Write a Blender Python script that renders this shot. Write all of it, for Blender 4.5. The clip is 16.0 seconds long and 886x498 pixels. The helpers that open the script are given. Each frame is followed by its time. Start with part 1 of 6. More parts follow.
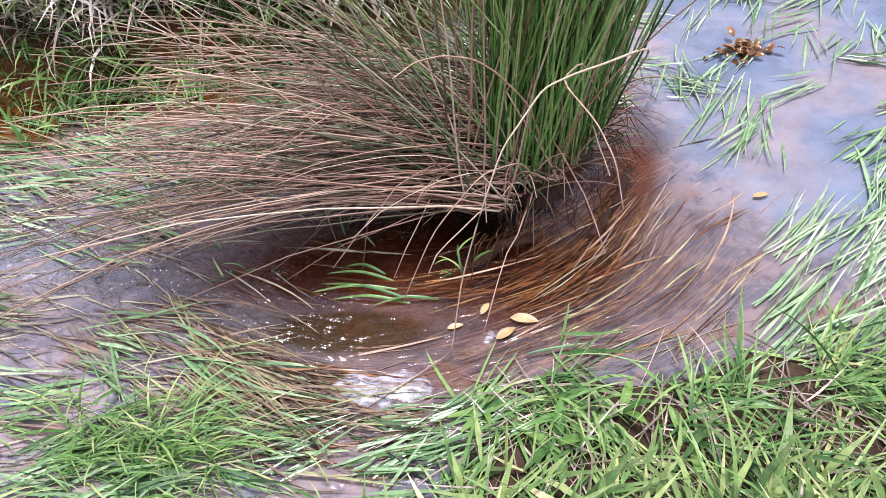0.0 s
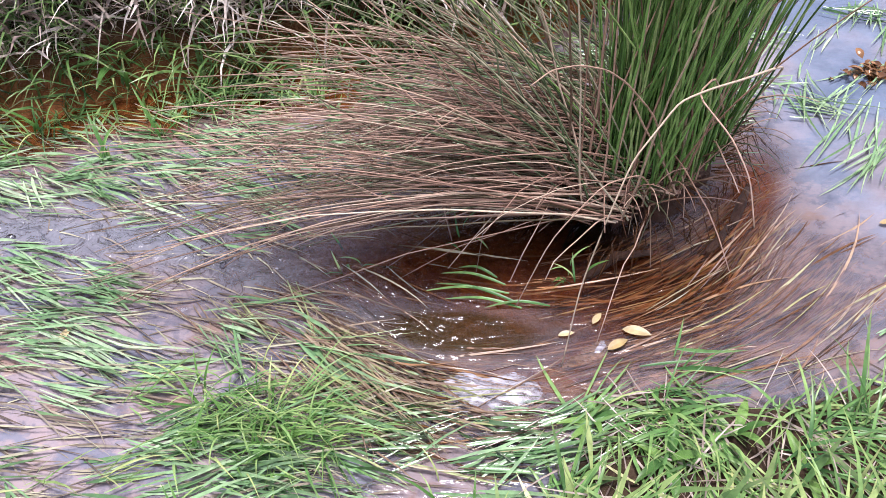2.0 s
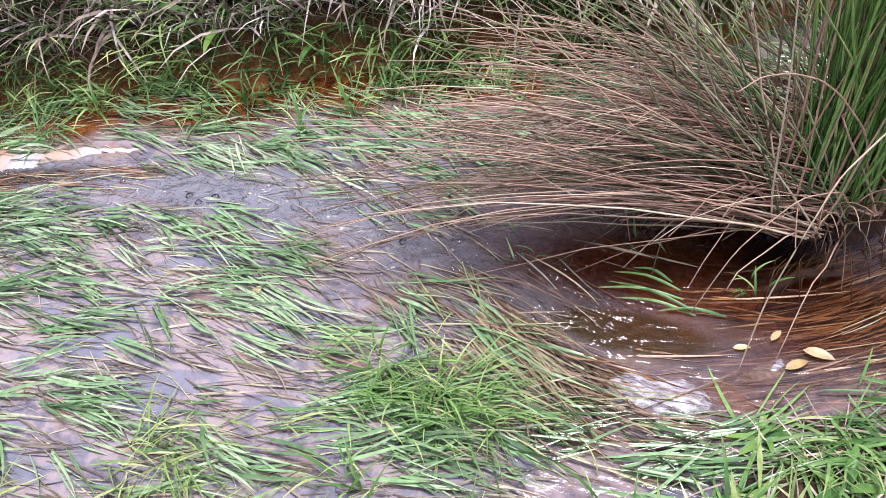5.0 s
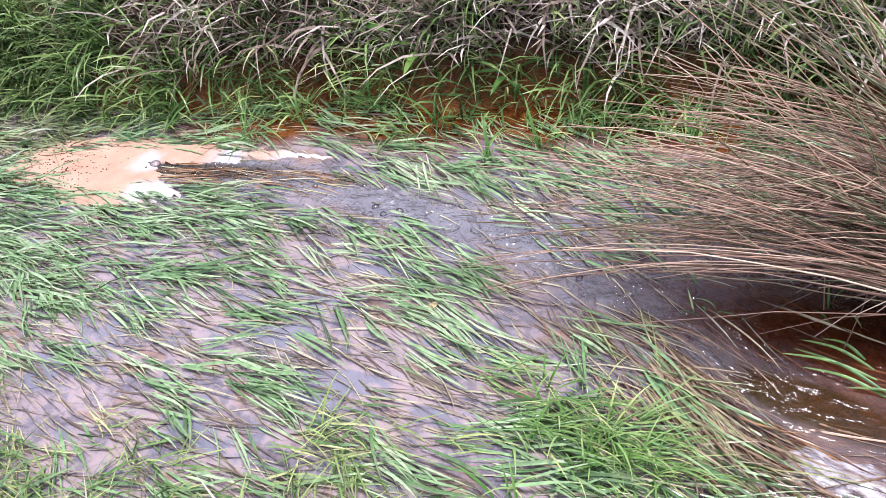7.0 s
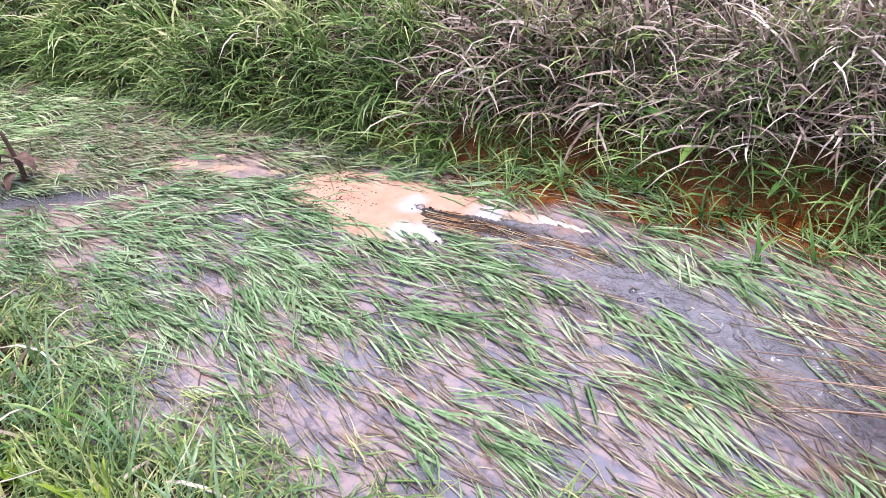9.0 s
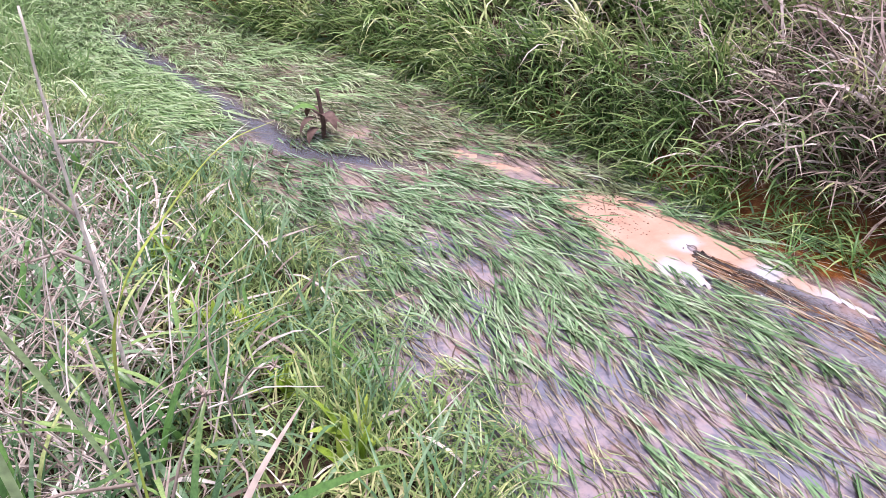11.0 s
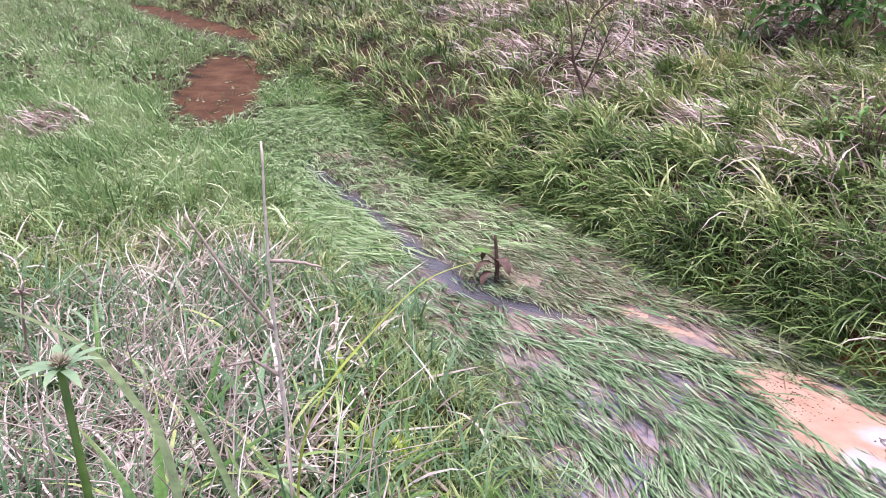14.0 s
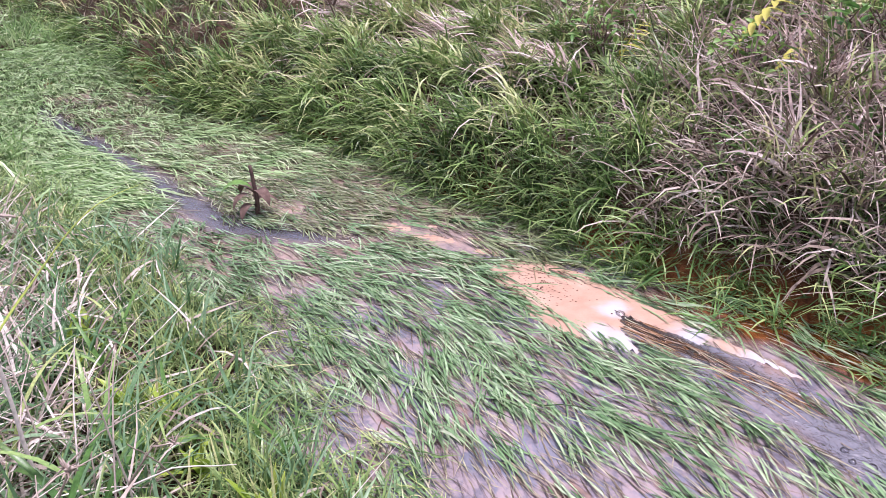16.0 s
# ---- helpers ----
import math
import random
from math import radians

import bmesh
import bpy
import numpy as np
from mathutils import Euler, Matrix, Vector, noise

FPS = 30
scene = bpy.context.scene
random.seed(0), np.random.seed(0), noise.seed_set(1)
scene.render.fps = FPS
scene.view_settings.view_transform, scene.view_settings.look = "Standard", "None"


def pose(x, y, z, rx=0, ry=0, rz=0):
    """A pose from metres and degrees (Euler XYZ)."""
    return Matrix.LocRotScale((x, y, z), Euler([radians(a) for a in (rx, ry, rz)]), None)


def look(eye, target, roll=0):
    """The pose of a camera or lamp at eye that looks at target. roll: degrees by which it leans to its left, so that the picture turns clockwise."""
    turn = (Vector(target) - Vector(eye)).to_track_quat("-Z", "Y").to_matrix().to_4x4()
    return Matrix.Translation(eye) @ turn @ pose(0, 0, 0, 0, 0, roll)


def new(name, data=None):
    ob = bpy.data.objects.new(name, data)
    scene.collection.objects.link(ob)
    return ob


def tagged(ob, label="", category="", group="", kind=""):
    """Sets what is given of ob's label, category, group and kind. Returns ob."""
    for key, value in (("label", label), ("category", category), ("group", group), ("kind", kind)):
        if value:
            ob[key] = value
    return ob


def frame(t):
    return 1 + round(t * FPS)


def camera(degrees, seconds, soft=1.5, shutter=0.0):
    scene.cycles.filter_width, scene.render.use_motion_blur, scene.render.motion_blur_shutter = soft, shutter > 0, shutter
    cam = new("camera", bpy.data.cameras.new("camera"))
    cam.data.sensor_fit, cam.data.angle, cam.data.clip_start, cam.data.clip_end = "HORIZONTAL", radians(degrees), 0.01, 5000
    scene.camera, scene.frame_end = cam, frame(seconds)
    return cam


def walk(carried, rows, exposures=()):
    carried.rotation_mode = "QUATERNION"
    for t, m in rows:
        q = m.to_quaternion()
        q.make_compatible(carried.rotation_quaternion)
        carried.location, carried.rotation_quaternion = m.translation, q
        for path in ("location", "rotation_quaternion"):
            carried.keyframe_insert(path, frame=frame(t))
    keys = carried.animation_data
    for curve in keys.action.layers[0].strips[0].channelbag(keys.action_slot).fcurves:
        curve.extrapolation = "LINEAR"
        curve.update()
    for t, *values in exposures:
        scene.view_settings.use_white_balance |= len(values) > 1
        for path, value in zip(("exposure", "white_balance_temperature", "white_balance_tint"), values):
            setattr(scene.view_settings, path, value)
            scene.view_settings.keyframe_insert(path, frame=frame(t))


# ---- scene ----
cam = camera(58.8, 16.0, soft=0.45)
PATH = [
    (0, (0.0232, 0.1627, 1.2632), (-0.0965, 1.4067, -0.0416), -5.6),
    (0.5, (0, 0.1559, 1.2741), (-0.1748, 1.3987, -0.0262), -6.8),
    (1, (-0.0229, 0.1456, 1.2768), (-0.2387, 1.3924, -0.0145), -7.3),
    (1.5, (-0.0426, 0.1418, 1.2804), (-0.2864, 1.3879, -0.0054), -7.2),
    (2, (-0.0602, 0.1326, 1.2813), (-0.3501, 1.377, 0.0018), -7.4),
    (2.5, (-0.0767, 0.1199, 1.2822), (-0.4383, 1.3522, 0.0108), -8.3),
    (3, (-0.0863, 0.114, 1.2885), (-0.5335, 1.3233, 0.0217), -9.8),
    (5.5, (-0.1448, 0.0754, 1.3229), (-0.8146, 1.2052, 0.0813), -12.1),
    (6, (-0.1771, 0.0546, 1.3373), (-0.9399, 1.1629, 0.131), -12.2),
    (6.5, (-0.2024, 0.0378, 1.3455), (-1.0373, 1.1257, 0.1699), -12),
    (7, (-0.2115, 0.0237, 1.3491), (-1.0962, 1.0935, 0.1916), -12),
    (7.5, (-0.2274, 0.0155, 1.3735), (-1.1732, 1.0629, 0.2449), -12.1),
    (8, (-0.2884, -0.0105, 1.4412), (-1.3216, 0.9975, 0.3533), -11.9),
    (8.5, (-0.3457, -0.0527, 1.4674), (-1.477, 0.8965, 0.4256), -11.1),
    (11, (-0.4578, -0.3612, 1.453), (-1.9299, 0.1642, 0.5467), -3.3),
    (11.5, (-0.4507, -0.3753, 1.4602), (-1.9902, 0.0287, 0.6045), -2.9),
    (12, (-0.445, -0.3949, 1.472), (-2.0683, -0.1106, 0.731), -3.2),
    (12.5, (-0.4326, -0.406, 1.4828), (-2.1179, -0.1948, 0.8666), -3),
    (13, (-0.4295, -0.4139, 1.4774), (-2.136, -0.2266, 0.9144), -2.6),
    (13.5, (-0.4399, -0.4218, 1.4693), (-2.1462, -0.2227, 0.9072), -2.1),
    (14, (-0.4347, -0.4179, 1.4638), (-2.1291, -0.1882, 0.8801), -1.7),
    (14.5, (-0.4409, -0.4037, 1.4548), (-2.1099, -0.112, 0.8286), -1.9),
    (15, (-0.43, -0.3723, 1.4512), (-2.0562, 0.0268, 0.7726), -2),
    (15.5, (-0.4293, -0.3207, 1.4331), (-1.9969, 0.212, 0.7084), -2.3),
    (16, (-0.4194, -0.2722, 1.4205), (-1.9251, 0.3844, 0.6678), -2.9),
]
walk(cam, [(t, look(eye, target, roll)) for t, eye, target, roll in PATH], exposures=[(0.0, 0.27, 6300, 19), (5.5, 0.23, 6270, 19), (8.5, 0.25, 6350, 21), (11.5, 0.17, 6330, 29), (16.0, 0.12, 6270, 30)])

# ---- world, sun, exposure ----
world = bpy.data.worlds.new("overcast_sky")
scene.world = world
world.use_nodes = True
wn, wl = world.node_tree.nodes, world.node_tree.links
wn.clear()
sky = wn.new("ShaderNodeTexSky")
sky.sky_type = "NISHITA"
sky.sun_disc = False
sky.sun_elevation, sky.sun_rotation = radians(80), radians(29)
sky.dust_density = 3.0
coords = wn.new("ShaderNodeTexCoord")
cloud = wn.new("ShaderNodeTexNoise")
cloud.inputs["Scale"].default_value, cloud.inputs["Detail"].default_value = 2.6, 6.0
cover = wn.new("ShaderNodeValToRGB")
cover.color_ramp.elements[0].position, cover.color_ramp.elements[0].color = 0.36, (0.45, 0.45, 0.45, 1)
cover.color_ramp.elements[1].position, cover.color_ramp.elements[1].color = 0.58, (0.97, 0.97, 0.97, 1)
grey = wn.new("ShaderNodeRGB")
grey.outputs[0].default_value = (11.7, 12.3, 14.5, 1)
blend = wn.new("ShaderNodeMix")
blend.data_type = "RGBA"
back = wn.new("ShaderNodeBackground")
back.inputs["Strength"].default_value = 0.09
out = wn.new("ShaderNodeOutputWorld")
wl.new(coords.outputs["Generated"], cloud.inputs["Vector"])
wl.new(cloud.outputs["Fac"], cover.inputs["Fac"])
wl.new(cover.outputs["Color"], blend.inputs["Factor"])
wl.new(sky.outputs["Color"], blend.inputs["A"])
wl.new(grey.outputs[0], blend.inputs["B"])
wl.new(blend.outputs["Result"], back.inputs["Color"])
wl.new(back.outputs[0], out.inputs["Surface"])

sun = new("sun", bpy.data.lights.new("sun", "SUN"))
sun.data.energy, sun.data.angle, sun.data.color = 5.0, radians(18), (1.0, 0.97, 0.95)
sun.matrix_world = look((-0.5, 2.6, 12), (-1.5, 0.8, 0))


# ---- materials ----
def material(name):
    m = bpy.data.materials.new(name)
    m.use_nodes = True
    m.node_tree.nodes.clear()
    return m, m.node_tree.nodes, m.node_tree.links


def ramp(nodes, stops):
    r = nodes.new("ShaderNodeValToRGB")
    e = r.color_ramp.elements
    while len(e) < len(stops):
        e.new(0.5)
    for el, (p, c) in zip(e, stops):
        el.position, el.color = p, (*c, 1)
    return r


def mixrgb(nodes, links, fac, a, b, mode="MIX"):
    x = nodes.new("ShaderNodeMix")
    x.data_type, x.blend_type = "RGBA", mode
    for sock, v in ((x.inputs["Factor"], fac), (x.inputs["A"], a), (x.inputs["B"], b)):
        if hasattr(v, "is_linked"):
            links.new(v, sock)
        elif isinstance(v, tuple):
            sock.default_value = (*v, 1)
        else:
            sock.default_value = v
    return x.outputs["Result"]


def math_node(nodes, links, op, a, b=0.0):
    x = nodes.new("ShaderNodeMath")
    x.operation = op
    for sock, v in zip(x.inputs, (a, b)):
        if hasattr(v, "is_linked"):
            links.new(v, sock)
        else:
            sock.default_value = v
    return x.outputs[0]


def noise_tex(nodes, links, scale, detail=4.0, rough=0.55, vector=None, stretch=None):
    n = nodes.new("ShaderNodeTexNoise")
    n.inputs["Scale"].default_value, n.inputs["Detail"].default_value, n.inputs["Roughness"].default_value = scale, detail, rough
    src = vector
    if src is None:
        src = nodes.new("ShaderNodeTexCoord").outputs["Object"]
    if stretch:
        mp = nodes.new("ShaderNodeMapping")
        mp.inputs["Scale"].default_value = stretch
        links.new(src, mp.inputs["Vector"])
        src = mp.outputs["Vector"]
    links.new(src, n.inputs["Vector"])
    return n


def leaf_material(name, stops, tip=(0.3, 0.24, 0.1), tip_amount=0.35, rough=0.38, translucent=0.3, sheen=0.25):
    """Blades and stems: a tone for each blade from its attribute, dried tips, fine mottling, some light let through."""
    m, n, l = material(name)
    tone = n.new("ShaderNodeAttribute")
    tone.attribute_name = "tone"
    along = n.new("ShaderNodeAttribute")
    along.attribute_name = "along"
    base = ramp(n, stops)
    l.new(tone.outputs["Fac"], base.inputs["Fac"])
    mott = noise_tex(n, l, 55.0, 3.0)
    fac = math_node(n, l, "MULTIPLY", math_node(n, l, "POWER", along.outputs["Fac"], 3.0), tip_amount)
    fac = math_node(n, l, "MULTIPLY", fac, math_node(n, l, "MULTIPLY", mott.outputs["Fac"], 1.8))
    col = mixrgb(n, l, fac, base.outputs["Color"], tip)
    shade = ramp(n, [(0.3, (0.72, 0.72, 0.72)), (0.7, (1.2, 1.2, 1.15))])
    l.new(mott.outputs["Fac"], shade.inputs["Fac"])
    col = mixrgb(n, l, 1.0, col, shade.outputs["Color"], "MULTIPLY")
    b = n.new("ShaderNodeBsdfPrincipled")
    b.inputs["Roughness"].default_value = rough
    b.inputs["Specular IOR Level"].default_value = sheen
    l.new(col, b.inputs["Base Color"])
    tr = n.new("ShaderNodeBsdfTranslucent")
    l.new(col, tr.inputs["Color"])
    mx = n.new("ShaderNodeMixShader")
    mx.inputs[0].default_value = translucent
    l.new(b.outputs[0], mx.inputs[1])
    l.new(tr.outputs[0], mx.inputs[2])
    o = n.new("ShaderNodeOutputMaterial")
    l.new(mx.outputs[0], o.inputs["Surface"])
    return m


def soil_material(name, stops, scale=7.0, rough=0.8, bump=0.02):
    m, n, l = material(name)
    big = noise_tex(n, l, scale, 5.0, 0.6)
    fine = noise_tex(n, l, scale * 14, 5.0, 0.65)
    r = ramp(n, stops)
    l.new(math_node(n, l, "ADD", math_node(n, l, "MULTIPLY", big.outputs["Fac"], 0.7), math_node(n, l, "MULTIPLY", fine.outputs["Fac"], 0.3)), r.inputs["Fac"])
    b = n.new("ShaderNodeBsdfPrincipled")
    b.inputs["Roughness"].default_value = rough
    l.new(r.outputs["Color"], b.inputs["Base Color"])
    bp = n.new("ShaderNodeBump")
    bp.inputs["Strength"].default_value, bp.inputs["Distance"].default_value = 0.8, bump
    l.new(fine.outputs["Fac"], bp.inputs["Height"])
    l.new(bp.outputs[0], b.inputs["Normal"])
    o = n.new("ShaderNodeOutputMaterial")
    l.new(b.outputs[0], o.inputs["Surface"])
    return m


# The palest stops put wet sheen into the blade colour.
mat_wet = leaf_material("wet_grass", [(0.0, (0.03, 0.05, 0.022)), (0.12, (0.05, 0.105, 0.04)), (0.3, (0.115, 0.235, 0.095)), (0.55, (0.225, 0.38, 0.185)), (0.82, (0.41, 0.53, 0.34)), (1.0, (0.62, 0.62, 0.50))], tip=(0.42, 0.34, 0.24), rough=0.2, translucent=0.12, sheen=0.55)
mat_lush = leaf_material("lush_grass", [(0.0, (0.016, 0.045, 0.018)), (0.3, (0.055, 0.15, 0.045)), (0.6, (0.15, 0.30, 0.09)), (0.88, (0.29, 0.42, 0.15)), (1.0, (0.48, 0.46, 0.2))], tip=(0.42, 0.34, 0.15), rough=0.3, translucent=0.12, sheen=0.25)
mat_far = leaf_material("mint_meadow_grass", [(0.0, (0.055, 0.115, 0.04)), (0.28, (0.19, 0.345, 0.135)), (0.65, (0.40, 0.57, 0.28)), (1.0, (0.63, 0.69, 0.46))], tip=(0.4, 0.36, 0.24), rough=0.3, translucent=0.12)
mat_pale = leaf_material("pale_drowned_grass", [(0.0, (0.10, 0.075, 0.06)), (0.4, (0.26, 0.22, 0.17)), (0.8, (0.37, 0.345, 0.24)), (1.0, (0.44, 0.43, 0.31))], tip=(0.3, 0.2, 0.16), rough=0.25, translucent=0.08)
mat_bank = leaf_material("bank_grass", [(0.0, (0.014, 0.036, 0.015)), (0.35, (0.07, 0.16, 0.045)), (0.75, (0.24, 0.39, 0.12)), (1.0, (0.52, 0.55, 0.28))], tip=(0.4, 0.33, 0.18), rough=0.28, translucent=0.12)
# Near-black greens put the shade of deep gaps into the colour.
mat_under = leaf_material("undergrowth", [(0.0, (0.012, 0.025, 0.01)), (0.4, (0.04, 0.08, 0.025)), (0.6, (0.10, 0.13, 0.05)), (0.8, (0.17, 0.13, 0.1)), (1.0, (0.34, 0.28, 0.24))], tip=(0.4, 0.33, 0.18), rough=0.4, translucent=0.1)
mat_olive = leaf_material("olive_drowned_grass", [(0.0, (0.05, 0.05, 0.03)), (0.35, (0.15, 0.20, 0.09)), (0.7, (0.31, 0.37, 0.21)), (1.0, (0.52, 0.44, 0.36))], tip=(0.4, 0.3, 0.2), rough=0.25, translucent=0.1, sheen=0.4)
mat_meadow = leaf_material("meadow_grass", [(0.0, (0.025, 0.065, 0.02)), (0.3, (0.10, 0.21, 0.065)), (0.75, (0.32, 0.43, 0.155)), (1.0, (0.62, 0.55, 0.33))], tip=(0.45, 0.38, 0.2), rough=0.3, translucent=0.12)
mat_reed = leaf_material("pale_reed_blade", [(0.0, (0.36, 0.50, 0.25)), (1.0, (0.46, 0.58, 0.32))], tip=(0.45, 0.48, 0.28), tip_amount=0.2, rough=0.35, translucent=0.4)
mat_ochre = leaf_material("ochre_leaf", [(0.0, (0.26, 0.15, 0.06)), (0.6, (0.42, 0.30, 0.14)), (1.0, (0.52, 0.42, 0.24))], tip=(0.3, 0.18, 0.08), rough=0.35, translucent=0.15)
mat_straw = leaf_material("dry_straw", [(0.0, (0.07, 0.045, 0.037)), (0.3, (0.29, 0.225, 0.19)), (0.65, (0.54, 0.455, 0.41)), (1.0, (0.76, 0.69, 0.65))], tip=(0.4, 0.32, 0.25), rough=0.5, translucent=0.12)
mat_litter = leaf_material("dead_bracken", [(0.0, (0.06, 0.035, 0.032)), (0.35, (0.23, 0.16, 0.145)), (0.7, (0.46, 0.36, 0.33)), (1.0, (0.70, 0.61, 0.58))], tip=(0.3, 0.2, 0.17), rough=0.6, translucent=0.08)
mat_fern = leaf_material("yellow_fern", [(0.0, (0.30, 0.33, 0.06)), (0.6, (0.52, 0.50, 0.11)), (1.0, (0.66, 0.60, 0.2))], tip=(0.5, 0.4, 0.12), rough=0.45, translucent=0.3)
mat_sunken = leaf_material("drowned_grass", [(0.0, (0.05, 0.018, 0.008)), (0.3, (0.19, 0.085, 0.032)), (0.6, (0.35, 0.205, 0.115)), (0.85, (0.47, 0.36, 0.28)), (1.0, (0.44, 0.42, 0.24))], tip=(0.3, 0.16, 0.09), rough=0.2, translucent=0.1)
mat_streamer = leaf_material("streaming_grass", [(0.0, (0.03, 0.018, 0.013)), (0.3, (0.12, 0.058, 0.034)), (0.5, (0.23, 0.125, 0.075)), (0.7, (0.34, 0.25, 0.215)), (0.85, (0.36, 0.33, 0.15)), (1.0, (0.50, 0.44, 0.36))], tip=(0.35, 0.2, 0.12), rough=0.18, translucent=0.08, sheen=0.5)
mat_lip = leaf_material("lip_grass", [(0.0, (0.05, 0.03, 0.02)), (0.3, (0.19, 0.12, 0.08)), (0.5, (0.31, 0.235, 0.165)), (0.7, (0.27, 0.31, 0.13)), (0.85, (0.38, 0.43, 0.22)), (1.0, (0.52, 0.46, 0.38))], tip=(0.32, 0.22, 0.15), rough=0.2, translucent=0.1, sheen=0.5)
mat_rush = leaf_material("green_rush", [(0.0, (0.024, 0.06, 0.018)), (0.35, (0.095, 0.21, 0.05)), (0.75, (0.22, 0.40, 0.11)), (1.0, (0.42, 0.48, 0.22))], tip=(0.25, 0.16, 0.08), tip_amount=0.5, translucent=0.03)
mat_greyrush = leaf_material("grey_green_rush", [(0.0, (0.03, 0.05, 0.022)), (0.3, (0.09, 0.13, 0.06)), (0.6, (0.20, 0.23, 0.13)), (0.85, (0.34, 0.31, 0.22)), (1.0, (0.46, 0.38, 0.28))], tip=(0.4, 0.28, 0.2), tip_amount=0.5, translucent=0.03)
mat_dryrush = leaf_material("dry_rush", [(0.0, (0.045, 0.06, 0.025)), (0.2, (0.12, 0.075, 0.05)), (0.45, (0.31, 0.175, 0.13)), (0.8, (0.48, 0.31, 0.235)), (1.0, (0.66, 0.52, 0.39))], tip=(0.42, 0.3, 0.23), rough=0.4, translucent=0.03)
mat_weed = leaf_material("weed_leaf", [(0.0, (0.05, 0.14, 0.035)), (0.5, (0.10, 0.24, 0.06)), (1.0, (0.2, 0.36, 0.09))], tip=(0.3, 0.3, 0.1), tip_amount=0.2, rough=0.35)
mat_lime = leaf_material("lime_leaf", [(0.0, (0.16, 0.30, 0.03)), (0.5, (0.30, 0.46, 0.06)), (1.0, (0.46, 0.56, 0.12))], tip=(0.5, 0.45, 0.12), tip_amount=0.3, rough=0.35, translucent=0.25)
mat_glaucous = leaf_material("blue_green_blade", [(0.0, (0.05, 0.13, 0.055)), (0.5, (0.13, 0.27, 0.13)), (1.0, (0.28, 0.43, 0.26))], tip=(0.35, 0.35, 0.2), tip_amount=0.25, rough=0.35, translucent=0.3)
mat_bark = soil_material("bark", [(0.3, (0.05, 0.03, 0.025)), (0.55, (0.12, 0.07, 0.055)), (0.75, (0.22, 0.16, 0.13))], 30.0, 0.8, 0.004)
mat_root = soil_material("root_mat", [(0.3, (0.022, 0.009, 0.005)), (0.5, (0.075, 0.028, 0.014)), (0.72, (0.17, 0.08, 0.045))], 22.0, 0.6, 0.03)


def ground_material():
    """Brown soil on the banks; rust-stained ooze below the water."""
    m, n, l = material("ground_soil")
    big = noise_tex(n, l, 3.0, 6.0, 0.6)
    fine = noise_tex(n, l, 60.0, 5.0, 0.65)
    wet = n.new("ShaderNodeAttribute")
    wet.attribute_name = "wet"
    mixf = math_node(n, l, "ADD", math_node(n, l, "MULTIPLY", big.outputs["Fac"], 0.6), math_node(n, l, "MULTIPLY", fine.outputs["Fac"], 0.4))
    soil = ramp(n, [(0.3, (0.018, 0.011, 0.007)), (0.5, (0.05, 0.03, 0.018)), (0.7, (0.11, 0.075, 0.045))])
    rust = ramp(n, [(0.3, (0.075, 0.022, 0.008)), (0.5, (0.25, 0.09, 0.028)), (0.7, (0.46, 0.20, 0.07))])
    l.new(mixf, soil.inputs["Fac"])
    l.new(mixf, rust.inputs["Fac"])
    b = n.new("ShaderNodeBsdfPrincipled")
    b.inputs["Roughness"].default_value = 0.9
    b.inputs["Specular IOR Level"].default_value = 0.2
    l.new(mixrgb(n, l, wet.outputs["Fac"], soil.outputs["Color"], rust.outputs["Color"]), b.inputs["Base Color"])
    bp = n.new("ShaderNodeBump")
    bp.inputs["Strength"].default_value, bp.inputs["Distance"].default_value = 0.8, 0.02
    l.new(fine.outputs["Fac"], bp.inputs["Height"])
    l.new(bp.outputs[0], b.inputs["Normal"])
    o = n.new("ShaderNodeOutputMaterial")
    l.new(b.outputs[0], o.inputs["Surface"])
    return m


